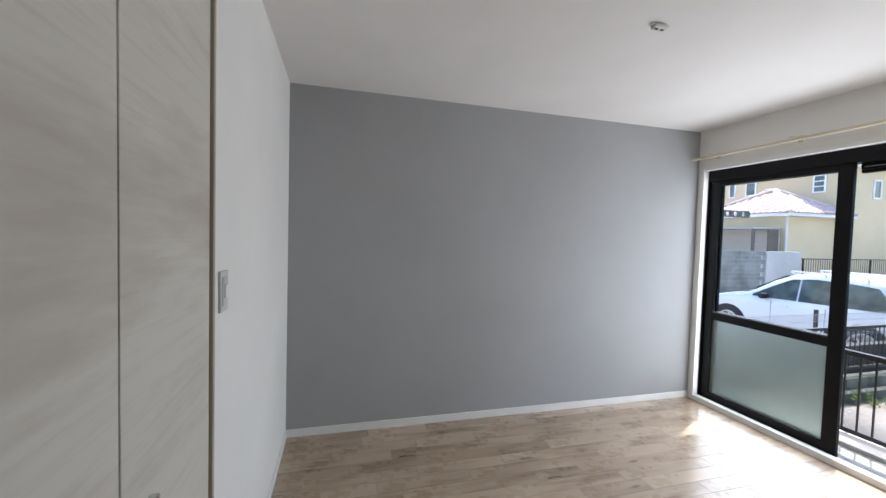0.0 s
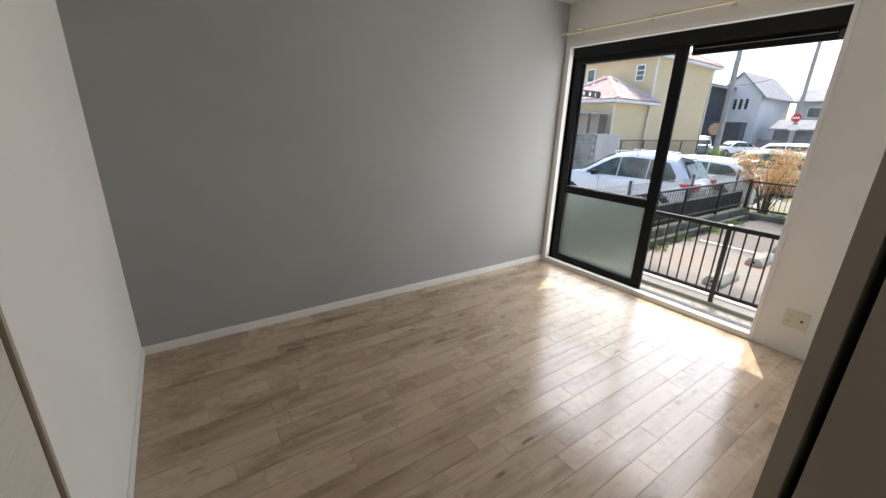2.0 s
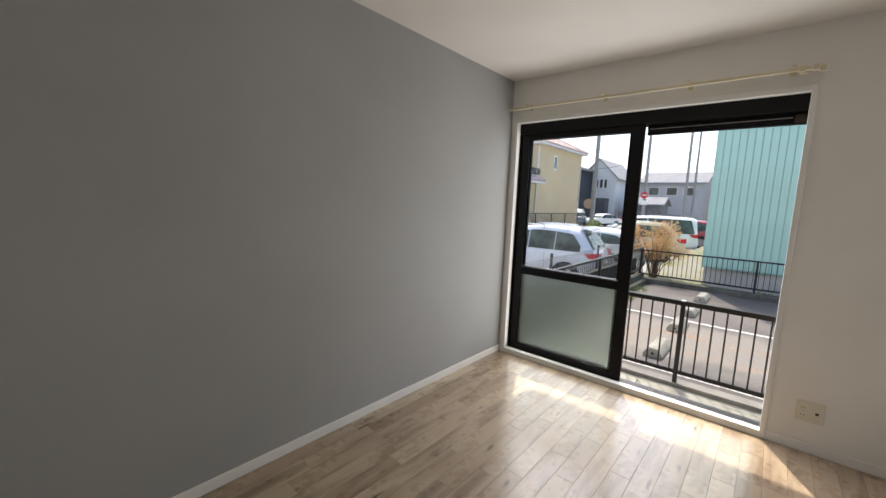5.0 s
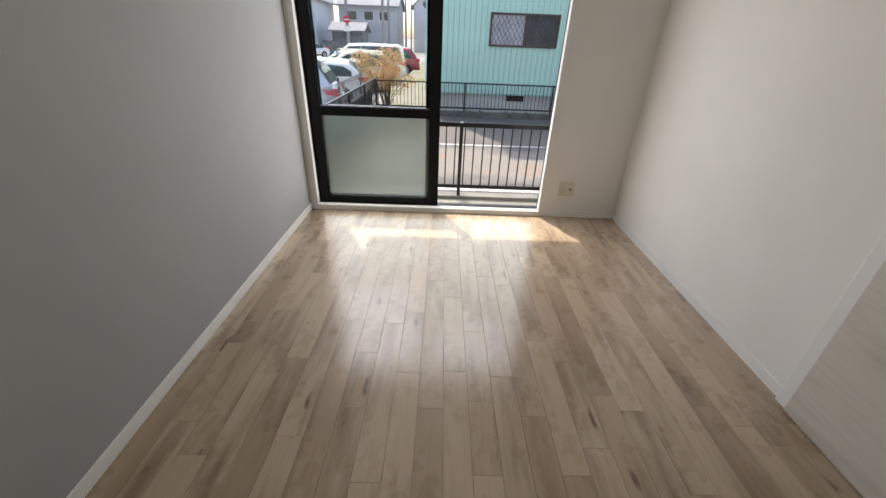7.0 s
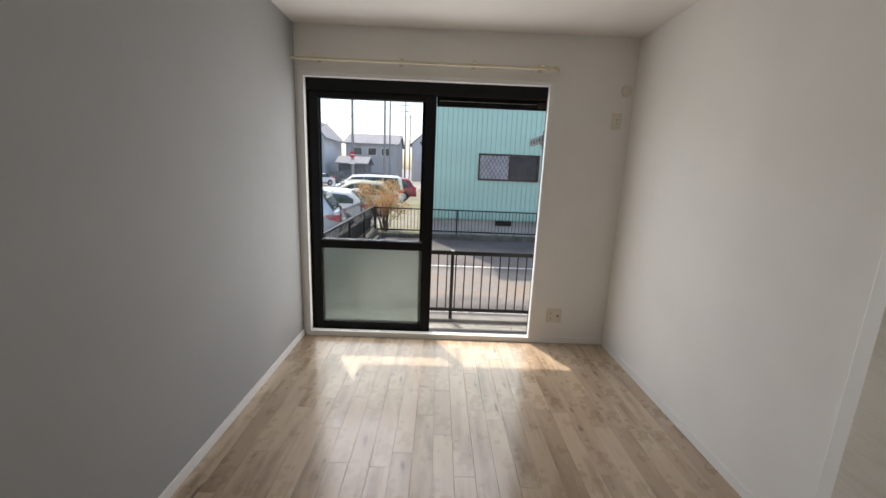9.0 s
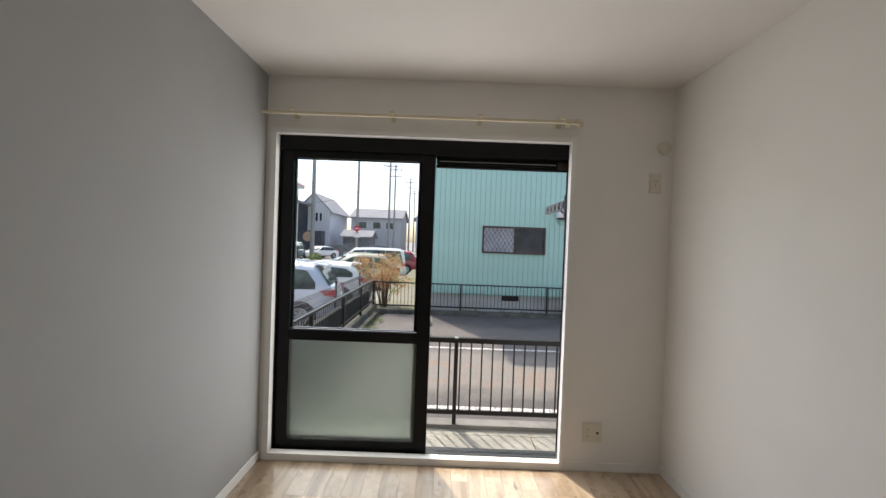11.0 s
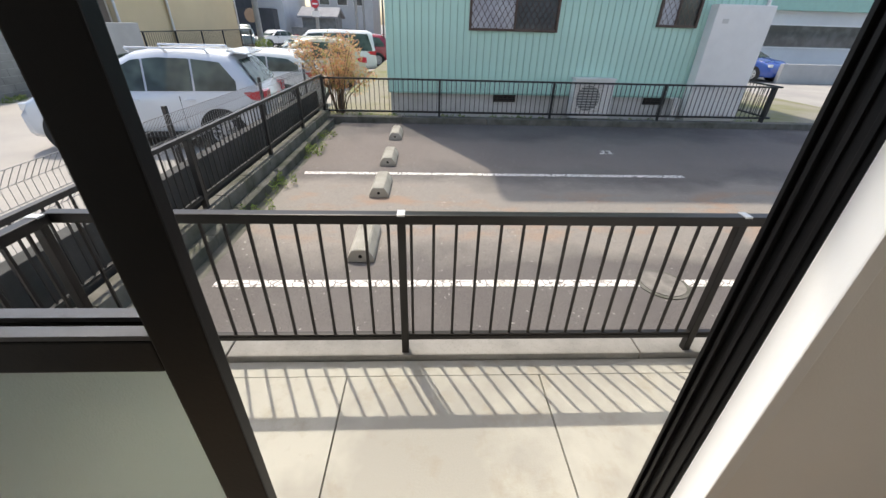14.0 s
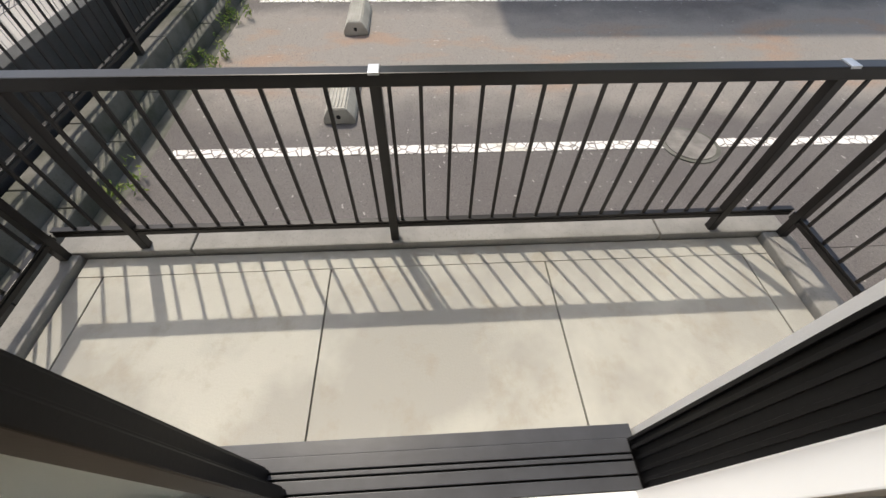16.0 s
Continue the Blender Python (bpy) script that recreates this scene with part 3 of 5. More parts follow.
def rail_run(parent, a, c, top, low, spacing, posts, base, bar=0.0064, mt=RAIL_BLACK, post_r=0.018, capped=True, topw=0.024, toph=0.022, phase=0.0):
    """Top and bottom bars from a to c (x, y), posts at the distances given, upright bars between."""
    a, c = Vector((*a, 0)), Vector((*c, 0))
    d = (c - a)
    n, d = d.length, d.normalized()
    turn = math.degrees(math.atan2(d.y, d.x))

    def put(nm, bb, s, z, lab=""):
        o = part(nm, bb, mt, parent, lab)
        p = a + d * s
        o.matrix_basis = pose(p.x, p.y, z, 0, 0, turn)
        return o
    bb = BM()
    box(bb, 0, n, -topw, topw, -toph * 2, 0, 0.004)
    put("top_bar", bb, 0, top)
    bb = BM()
    box(bb, 0, n, -0.013, 0.013, -0.017, 0.006, 0.003)
    put("bottom_bar", bb, 0, low)
    bb = BM()
    box(bb, 0, n, -0.008, 0.008, 0.0062, 0.013)
    put("bar_web", bb, 0, low)
    bb = BM()
    box(bb, 0, n, -0.013, 0.013, 0.0132, 0.021, 0.002)
    put("bottom_lip", bb, 0, low)
    bb = BM()
    box(bb, -post_r, post_r, -post_r, post_r, base, top - toph * 2 + 0.002, 0.003)
    post_mesh = mesh_of("post", bb, mt)
    bb = BM()
    box(bb, -bar, bar, -0.0045, 0.0045, low + 0.020, top - toph * 2 + 0.002)
    bar_mesh = mesh_of("bar", bb, mt)
    bb = BM()
    box(bb, -0.017, 0.017, -topw - 0.002, topw + 0.002, -0.006, 0.004, 0.002)
    cap_mesh = mesh_of("cap", bb, STEEL)
    for s in posts:
        p = a + d * s
        o = new("post", post_mesh)
        o.parent = parent
        o.matrix_basis = pose(p.x, p.y, 0, 0, 0, turn)
        if capped:
            k = new("cap", cap_mesh)
            k.parent = o
            k.matrix_basis = pose(0, 0, top)
    k = 0
    while (k + phase) * spacing < n - 0.02:
        s = (k + phase) * spacing
        k += 1
        if s < 0.02:
            continue
        if any(abs(s - q) < 0.03 for q in posts):
            continue
        p = a + d * s
        o = new("bar", bar_mesh)
        o.parent = parent
        o.matrix_basis = pose(p.x, p.y, 0, 0, 0, turn)


YL, YR = 3.79, 0.545
rail_run(rail, (RX, YR), (RX, YL), RT, -0.145, 0.0978, (0.322, 1.818, YL - 0.32 - YR), -0.25, phase=((2.3225 - YR) / 0.0978) % 1.0)
rail_run(rail, (4.03, YL), (RX - 0.025, YL), RT, -0.145, 0.0978, (0.12, 0.84), -0.25)
rail_run(rail, (4.03, YR), (RX - 0.025, YR), RT, -0.145, 0.0978, (0.12, 0.84), -0.25)

# laundry arms fixed to the outside wall
def laundry_arm(y, z):
    arm = thing("laundry_arm", (4.02, y, z), 0, "dark metal laundry pole arm with round holes", "laundry arm", "laundry pole arms")
    bb = BM()
    n, L, hh = 5, 0.50, 0.033
    # plate with real holes: two edge strips and webs shaped round each hole
    pitch = L / n
    for i in range(n):
        cx = 0.03 + pitch * (i + 0.5)
        ring, sq = [], []
        for k in range(24):
            an = 2 * math.pi * k / 24
            ring.append((cx + 0.024 * math.cos(an), 0.024 * math.sin(an)))
            mx = max(abs(math.cos(an)) / (pitch / 2), abs(math.sin(an)) / hh)
            sq.append((cx + math.cos(an) / mx, math.sin(an) / mx))
        for yy in (-0.006, 0.006):
            v1 = [bb.verts.new((p[0], yy, p[1])) for p in ring]
            v2 = [bb.verts.new((p[0], yy, p[1])) for p in sq]
            for k in range(24):
                bb.faces.new((v1[k], v1[(k + 1) % 24], v2[(k + 1) % 24], v2[k]))
            if yy < 0:
                f1, f2 = v1, v2
        for k in range(24):
            bb.faces.new((f1[k], f1[(k + 1) % 24], v1[(k + 1) % 24], v1[k]))
            bb.faces.new((f2[k], f2[(k + 1) % 24], v2[(k + 1) % 24], v2[k]))
    tube(bb, (0.03 + L, -0.0058, 0), (0.03 + L, 0.0058, 0), hh, sides=24)
    part("arm", bb, ARM_GREY, arm)
    bb = BM()
    box(bb, 0, 0.03, -0.02, 0.02, -0.09, 0.06, 0.004)
    part("wall_bracket", bb, BROWN_ALU, arm)
    bb = BM()
    tube(bb, (0.02, 0, -0.08), (0.16, 0, -0.03), 0.007)
    part("brace", bb, BROWN_ALU, arm)


laundry_arm(1.688, 1.69)
laundry_arm(3.724, 1.70)
# upper balcony over the window, which shades the room
b = BM()
box(b, 4.02, 4.70, -4.0, 3.75, 2.65, 2.83, 0.01)
solid("upper_balcony", b, KERB, "concrete underside of the upper balcony", "balcony", "structure")
b = BM()
box(b, X1 + 0.02, WALL_OUT, -6.0, Y0 - 0.15, -0.6, 2.8)
box(b, X1 + 0.02, WALL_OUT, Y1 + 0.15, 9.0, -0.6, 2.8)
solid("outer_wall", b, WHITE_WALL, "pale outer wall of the apartment block", "facade", "structure")
b = BM()
box(b, -8, WALL_OUT, -6.0, 9.0, 2.83, 6.0)
solid("upper_storey", b, WHITE_WALL, "pale upper storey of the apartment block", "facade", "structure")

# ---- outdoors: ground, parking bay, fences ----
G, GL = -0.55, -0.90
b = BM()
box(b, -1500, 1500, -1500, 1500, GL - 1.0, GL)
solid("ground", b, ROAD, "pale worn asphalt street and lots", "ground", "structure")
b = BM()
box(b, 5.0, 11.70, -9.0, 4.02, GL - 0.2, G)
solid("parking_lot", b, ASPHALT, "stained dark asphalt parking bays", "parking lot", "structure")
b = BM()
box(b, 4.0, 5.03, -9.0, 0.496, GL - 0.2, G - 0.004)
box(b, 4.0, 5.03, 3.864, 4.2, GL - 0.2, G - 0.02)
solid("side_ground", b, ASPHALT, "asphalt strip beside the balcony", "ground", "structure")
b = BM()
box(b, 11.72, 40.0, -9.0, 4.6, GL - 0.2, G + 0.03)
solid("house_plot", b, DRY_GROUND, "dry weedy soil beside the green house", "ground", "structure")


def strip(name, x0, x1, y0, y1, label):
    q = BM()
    box(q, x0, x1, y0, y1, G - 0.01, G + 0.004)
    return solid(name, q, LINE_PAINT, label, "parking line", "structure", "parking lines")


strip("parking_line", 5.905, 5.995, -3.2, 3.90, "crazed white parking line")
strip("parking_line", 8.51, 8.60, -1.40, 3.92, "crazed white parking line")
# stencilled bay mark, too worn to read
mark = thing("bay_mark", (9.75, -0.73, G), 0, "worn white painted bay mark", "road marking")
for q in ((-0.10, -0.06, -0.12, 0.10), (0.04, 0.08, -0.13, 0.05), (-0.06, 0.04, -0.12, -0.08), (-0.05, 0.04, 0.0, 0.035)):
    b = BM()
    box(b, q[0], q[1], q[2], q[3], -0.005, 0.004)
    part("paint_bar", b, LINE_PAINT, mark)

hole = thing("manhole_cover", (5.93, 0.34, G), 0, "round concrete drain cover in the asphalt", "manhole cover")
b = BM()
tube(b, (0, 0, -0.02), (0, 0, 0.008), 0.20, sides=32)
part("rim", b, OLD_KERB, hole)
b = BM()
tube(b, (0, 0, 0.0), (0, 0, 0.014), 0.17, sides=32)
part("lid", b, MANHOLE, hole)


def wheel_stop(x, y):
    w = thing("wheel_stop", (x, y, G), 0, "weathered concrete wheel stop with ribbed top", "wheel stop", "wheel stops")
    q = BM()
    prism(q, ((-0.115, 0), (0.115, 0), (0.112, 0.045), (0.062, 0.125), (-0.062, 0.125), (-0.112, 0.045)), "x", 0.0, 0.60)
    edges = [e for e in q.edges]
    bmesh.ops.bevel(q, geom=edges, offset=0.008, segments=2, affect="EDGES")
    part("body", q, STOP_CONCRETE, w)
    for i in range(5):
        q = BM()
        yy = -0.05 + 0.025 * i
        box(q, 0.03, 0.57, yy - 0.006, yy + 0.006, 0.122, 0.131, 0.002)
        part("rib", q, STOP_CONCRETE, w)
    q = BM()
    tube(q, (-0.002, 0.0, 0.06), (0.02, 0.0, 0.06), 0.017, sides=12)
    part("bolt_hole", q, DARK_HOLE, w)
    return w


for x in (6.26, 7.69, 8.87, 10.34):
    wheel_stop(x, 2.82)

# left boundary: block kerb, drain, fence
FY = 4.36
lk = thing("boundary_kerb", (0, 0, 0), 0, "mossy concrete block kerb under the fence", "kerb", "", "structure")
x = 4.2
while x < 11.6:
    b = BM()
    box(b, x + 0.004, x + 0.594, FY - 0.07, FY + 0.07, GL - 0.05, -0.33, 0.008)
    part("kerb_block", b, OLD_KERB, lk)
    b = BM()
    box(b, x + 0.003, x + 0.595, FY - 0.19, FY - 0.075, GL - 0.05, -0.47, 0.008)
    part("kerb_block", b, OLD_KERB, lk)
    x += 0.6
b = BM()
box(b, 4.2, 11.7, 4.02, FY - 0.19, GL - 0.1, G - 0.035)
solid("gutter", b, OLD_KERB, "dirty concrete gutter along the parking bays", "gutter", "structure")
b = BM()
box(b, 4.2, 12.0, FY + 0.16, FY + 0.28, GL - 0.05, 0.02, 0.01)
solid("retaining_wall", b, DARK_BLOCK, "dark weathered retaining wall behind the fence", "garden wall", "structure")
lf = thing("side_fence", (0, 0, 0), 0, "black metal bar fence along the parking bays", "fence")
rail_run(lf, (4.6, FY), (11.86, FY), 0.35, -0.22, 0.095, (0.3, 2.3, 4.05, 5.6, 7.2), -0.34, 0.0065, FENCE_BLACK, 0.024, False, 0.02, 0.018)
fk = thing("far_kerb", (0, 0, 0), 0, "dark concrete kerb under the far fence", "kerb", "", "structure")
y = -8.9
while y < 4.2:
    b = BM()
    box(b, 11.70, 11.90, y + 0.004, min(y + 0.894, 4.43), GL - 0.05, -0.43, 0.01)
    part("kerb_block", b, OLD_KERB, fk)
    y += 0.9
ff = thing("far_fence", (0, 0, 0), 0, "black metal bar fence before the green house", "fence")
rail_run(ff, (11.83, -5.2), (11.83, FY), 0.30, -0.34, 0.098, tuple(0.15 + 2.35 * i for i in range(5)), -0.44, 0.006, FENCE_BLACK, 0.022, False, 0.018, 0.016)

rail_run(ff, (11.86, -5.2), (14.6, -5.2), 0.30, -0.34, 0.098, (0.2, 2.5), -0.54, 0.006, FENCE_BLACK, 0.022, False, 0.018, 0.016)

# welded wire fence with folded top along the lane
mf = thing("wire_fence", (0, 0, 0), 0, "grey welded wire fence with a folded top edge", "wire fence")
MY = 4.90
for x in (5.16, 7.66, 10.20, 12.7):
    b = BM()
    box(b, x - 0.022, x + 0.022, MY + 0.02, MY + 0.06, GL, 0.45, 0.004)
    part("post", b, FENCE_BLACK, mf)
curve_pts = ((0.0, -0.78), (0.0, 0.05), (-0.045, 0.10), (0.0, 0.15), (0.0, 0.28), (-0.06, 0.36), (-0.10, 0.41))
b = BM()
x = 4.3
while x < 14.2:
    prev = None
    for dy, z in curve_pts:
        if prev:
            tube(b, (x, MY + prev[0], prev[1]), (x, MY + dy, z), 0.0026, sides=4)
        prev = (dy, z)
    x += 0.055
tagged(part("wire_mesh", b, WIRE_GREY, mf, "grey wire mesh"), kind="stuff")
for dy, z in ((0, -0.75), (0, -0.5), (0, -0.25), (0, 0.05), (-0.045, 0.10), (0, 0.15), (0, 0.28), (-0.10, 0.41)):
    b = BM()
    tube(b, (4.3, MY + dy, z), (14.2, MY + dy, z), 0.0032, sides=5)
    part("long_wire", b, WIRE_GREY, mf)


# weeds and the shrub
def leaf_cloud(bm, centre, radii, count, size, rng, upward=0.0):
    for _ in range(count):
        while True:
            p = Vector((rng.uniform(-1, 1), rng.uniform(-1, 1), rng.uniform(-1, 1)))
            if p.length < 1 and rng.random() < 0.35 + 0.65 * p.length:
                break
        q = Vector(centre) + Vector((p.x * radii[0], p.y * radii[1], p.z * radii[2]))
        m = Matrix.Translation(q) @ Euler((rng.uniform(-1, 1), rng.uniform(-1, 1), rng.uniform(0, 6.3))).to_matrix().to_4x4()
        s = size * rng.uniform(0.6, 1.4)
        vs = [bm.verts.new(m @ Vector(c)) for c in ((-s, 0, 0), (0, -s * 0.35, s * 0.1), (s, 0, upward * s), (0, s * 0.35, s * 0.1))]
        bm.faces.new(vs)


rng = random.Random(5)
shrub = thing("orange_shrub", (12.55, 4.20, G), 0, "orange-leaved garden shrub behind the fence corner", "shrub")
b = BM()
tips = []
for i in range(22):
    an = rng.uniform(0, 6.28)
    rr = rng.uniform(0.15, 0.72)
    tip = Vector((rr * math.cos(an), rr * math.sin(an), rng.uniform(0.75, 1.5)))
    mid = Vector((tip.x * 0.35, tip.y * 0.35, tip.z * 0.5))
    foot = (0.07 * math.cos(an), 0.07 * math.sin(an), 0)
    tube(b, foot, mid, 0.013, 0.010, 6)
    tube(b, mid, tip, 0.010, 0.004, 6)
    tips.append(tip)
part("stems", b, BARK, shrub)
b = BM()
for tip in tips:
    leaf_cloud(b, tip, (0.24, 0.24, 0.2), 130, 0.036, rng, 0.4)
    leaf_cloud(b, tip * 0.75, (0.18, 0.18, 0.2), 45, 0.032, rng, 0.4)
part("crown", b, ORANGE_LEAF, shrub)
b = BM()
x = 4.5
while x < 10.5:
    if rng.random() < 0.46:
        for _ in range(rng.randint(2, 7)):
            yy, xx = rng.uniform(3.90, 4.14), x + rng.uniform(-0.12, 0.12)
            top = rng.uniform(0.03, 0.20)
            leaf_cloud(b, (xx, yy, G + top * 0.5), (0.045, 0.045, top * 0.6), int(10 + 70 * top), 0.020, rng, 0.7)
    x += 0.16
for _ in range(160):
    leaf_cloud(b, (rng.uniform(11.93, 12.15), rng.uniform(-5, 4.2), G + 0.06), (0.09, 0.09, 0.06), 12, 0.03, rng, 0.6)
for _ in range(120):
    leaf_cloud(b, (rng.uniform(11.0, 21.0), rng.uniform(13.6, 13.95), GL + 0.05), (0.18, 0.12, 0.08), 12, 0.05, rng, 0.6)
tagged(solid("weeds", b, GREEN_LEAF, "green weeds growing along kerbs and gutter", "weeds"), kind="stuff")

# ---- green house ----
HX, HY0, HY1, HZ = 12.2, -4.52, 3.05, 7.7
gh = thing("green_house", (0, 0, 0), 0, "two-storey house clad in mint green ribbed metal", "house")
b = BM()
box(b, HX + 0.03, 20.5, HY0, HY1, 0.0, HZ)
part("wall", b, MINT, gh)
b = BM()
box(b, HX + 0.05, 20.4, HY0 + 0.02, HY1 - 0.02, GL, -0.001)
part("foundation", b, FOUNDATION, gh)
b = BM()
box(b, HX - 0.02, HX + 0.04, HY0 - 0.01, HY1 + 0.01, -0.02, 0.012)
part("base_flashing", b, MINT_DARK, gh)
b = BM()
box(b, HX - 0.35, 20.9, HY0 - 0.4, HY1 + 0.4, HZ, HZ + 0.25)
part("roof", b, ROOF_GREY, gh)
# standing ribs of the cladding: raised pans with dark seams between
pan = BM()
box(pan, HX + 0.0, HX + 0.032, 0.008, 0.132, 0.012, HZ, 0.004)
pan_mesh = mesh_of("panel", pan, MINT)
seam = BM()
box(seam, HX + 0.014, HX + 0.034, -0.008, 0.008, 0.012, HZ)
seam_mesh = mesh_of("seam", seam, MINT_DARK)
y = HY0
while y < HY1 - 0.1:
    o = new("panel", pan_mesh)
    o.parent = gh
    o.matrix_basis = pose(0, y, 0)
    o = new("seam", seam_mesh)
    o.parent = gh
    o.matrix_basis = pose(0, y, 0)
    y += 0.1405
for q in (HY1 - 0.03, HY0 - 0.03):
    b = BM()
    box(b, HX - 0.006, HX + 0.05, q, q + 0.06, 0.0, HZ)
    part("corner_trim", b, MINT, gh)
b = BM()
tube(b, (HX - 0.03, HY0 + 0.05, -0.2), (HX - 0.03, HY0 + 0.05, HZ), 0.035, sides=12)
part("downpipe", b, WHITE_TRIM, gh)


def lattice_window(y0, y1, z0, z1, split):
    w = new("window")
    w.parent = gh
    xf = HX - 0.05
    for q in ((y0, y1, z1 - 0.045, z1), (y0, y1, z0, z0 + 0.045), (y0, y0 + 0.045, z0 + 0.045, z1 - 0.045), (y1 - 0.045, y1, z0 + 0.045, z1 - 0.045)):
        bb = BM()
        box(bb, xf, HX + 0.03, q[0], q[1], q[2], q[3], 0.004)
        part("frame", bb, BROWN_ALU, w)
    bb = BM()
    box(bb, xf + 0.02, HX + 0.02, split - 0.02, split + 0.02, z0 + 0.045, z1 - 0.045)
    part("mullion", bb, BROWN_ALU, w)
    for nm, a, c, mt in (("pane", y0 + 0.045, split - 0.02, DARK_GLASS), ("pane", split + 0.02, y1 - 0.045, PALE_GLASS)):
        bb = BM()
        box(bb, HX - 0.002, HX + 0.006, a, c, z0 + 0.045, z1 - 0.045)
        part(nm, bb, mt, w)
    bb = BM()
    a0, a1, c0, c1 = y0 + 0.045, y1 - 0.045, z0 + 0.045, z1 - 0.045
    hgt, step = c1 - c0, 0.115
    for s in (-1, 1):
        k = a0 - hgt
        while k < a1 + hgt:
            # one diagonal bar, cut to the opening
            p0, p1 = (k, c0), (k + hgt * 0.62, c1)
            if s < 0:
                p0, p1 = (k, c1), (k + hgt * 0.62, c0)
            (ya, za), (yb, zb) = p0, p1
            lo, hi = max(0.0, (a0 - ya) / (yb - ya)), min(1.0, (a1 - ya) / (yb - ya))
            if hi - lo > 0.02:
                tube(bb, (xf + 0.005 + s * 0.003, ya + (yb - ya) * lo, za + (zb - za) * lo), (xf + 0.005 + s * 0.003, ya + (yb - ya) * hi, za + (zb - za) * hi), 0.005, sides=4)
            k += step
    part("lattice", bb, BROWN_ALU, w, "diagonal brown security lattice")


lattice_window(-0.34, 1.43, 1.165, 1.925, 0.52)
lattice_window(-3.16, -2.33, 1.31, 2.24, -2.72)
lattice_window(-1.13, -0.50, 4.88, 5.8, -0.82)
lattice_window(-2.65, -1.85, 4.95, 5.8, -2.25)
for q in (0.58, -2.75):
    v = new("floor_vent")
    v.parent = gh
    b = BM()
    box(b, HX + 0.02, HX + 0.055, q - 0.24, q + 0.24, -0.17, -0.02)
    part("opening", b, DARK_HOLE, v)
    for i in range(3):
        b = BM()
        box(b, HX + 0.012, HX + 0.02, q - 0.23, q + 0.23, -0.145 + 0.045 * i, -0.135 + 0.045 * i)
        part("louvre", b, BROWN_ALU, v)
b = BM()
prism(b, ((HX - 0.28, 2.22), (HX - 0.001, 2.18), (HX - 0.001, 2.54), (HX - 0.24, 2.54), (HX - 0.28, 2.50)), "y", -0.96, -0.61)
hood = part("vent_hood", b, WHITE_TRIM, gh, "white metal exhaust hood")
b = BM()
box(b, HX - 0.26, HX - 0.03, -0.94, -0.63, 2.175, 2.20)
part("grille", b, DARK_HOLE, hood)

ac = thing("aircon_unit", (12.05, -1.24, G + 0.03), 0, "beige-white outdoor air conditioner unit", "air conditioner")
b = BM()
box(b, -0.12, 0.12, -0.42, 0.42, 0.09, 0.86, 0.015)
part("casing", b, WHITE_TRIM, ac)
b = BM()
tube(b, (-0.128, 0.10, 0.50), (-0.121, 0.10, 0.50), 0.25, sides=32)
part("fan_recess", b, BLOCK_GREY, ac, "dark round fan opening")
for i in range(11):
    b = BM()
    z = 0.24 + 0.052 * i
    box(b, -0.138, -0.129, -0.17, 0.37, z, z + 0.016)
    part("grille_bar", b, GREY_PLASTIC, ac)
for y in (-0.30, 0.30):
    b = BM()
    box(b, -0.16, 0.16, y - 0.05, y + 0.05, 0.0, 0.09, 0.006)
    part("foot", b, RUBBER, ac)
b = BM()
box(b, -0.14, 0.12, -0.44, 0.44, 0.86, 0.885, 0.005)
part("top_cover", b, WHITE_TRIM, ac)
ht = thing("water_heater", (12.04, -3.90, G + 0.03), 0, "tall white hot water tank beside the house", "water heater")
b = BM()
box(b, -0.13, 0.13, -0.58, 0.58, 0.12, 2.24, 0.02)
part("casing", b, WHITE_TRIM, ht)
b = BM()
box(b, -0.12, 0.12, -0.55, 0.55, 0.0, 0.12, 0.01)
part("plinth", b, FOUNDATION, ht)
b = BM()
box(b, -0.136, -0.130, 0.30, 0.42, 1.92, 2.0, 0.001)
part("badge", b, GREY_PLASTIC, ht)
b = BM()
for i in range(3):
    tube(b, (0.0, 0.70 + 0.06 * i, 0.0), (0.0, 0.70 + 0.06 * i, 0.5), 0.02, sides=8)
    tube(b, (0.0, 0.70 + 0.06 * i, 0.5), (0.26, 0.70 + 0.06 * i, 0.5), 0.02, sides=8)
part("pipes", b, WHITE_TRIM, ht)


# ---- cars ----
def wheel(parent, x, y, r, side):
    w = new("wheel")
    w.parent = parent
    w.matrix_basis = pose(x, y, r)
    bb = BM()
    tube(bb, (0, -0.10, 0), (0, 0.10, 0), r, sides=28)
    bmesh.ops.bevel(bb, geom=[e for e in bb.edges if len(e.link_faces) == 2 and e.calc_face_angle(0) > 1.0], offset=0.03, segments=2, affect="EDGES")
    part("tyre", bb, RUBBER, w)
    bb = BM()
    yy = 0.101 * side
    tube(bb, (0, yy, 0), (0, yy + 0.006 * side, 0), r * 0.14, sides=14)
    for k in range(7):
        an = 2 * math.pi * k / 7
        tube(bb, (0, yy + 0.004 * side, 0), (r * 0.62 * math.cos(an), yy, r * 0.62 * math.sin(an)), 0.026, 0.020, 5)
    n = 28
    for k in range(n):
        a0, a1 = 2 * math.pi * k / n, 2 * math.pi * (k + 1) / n
        tube(bb, (r * 0.64 * math.cos(a0), yy, r * 0.64 * math.sin(a0)), (r * 0.64 * math.cos(a1), yy, r * 0.64 * math.sin(a1)), 0.018, sides=5)
    tube(bb, (0, yy - 0.004 * side, 0), (0, yy - 0.001 * side, 0), r * 0.62, sides=24)
    part("rim", bb, STEEL, w, "silver spoked rim")


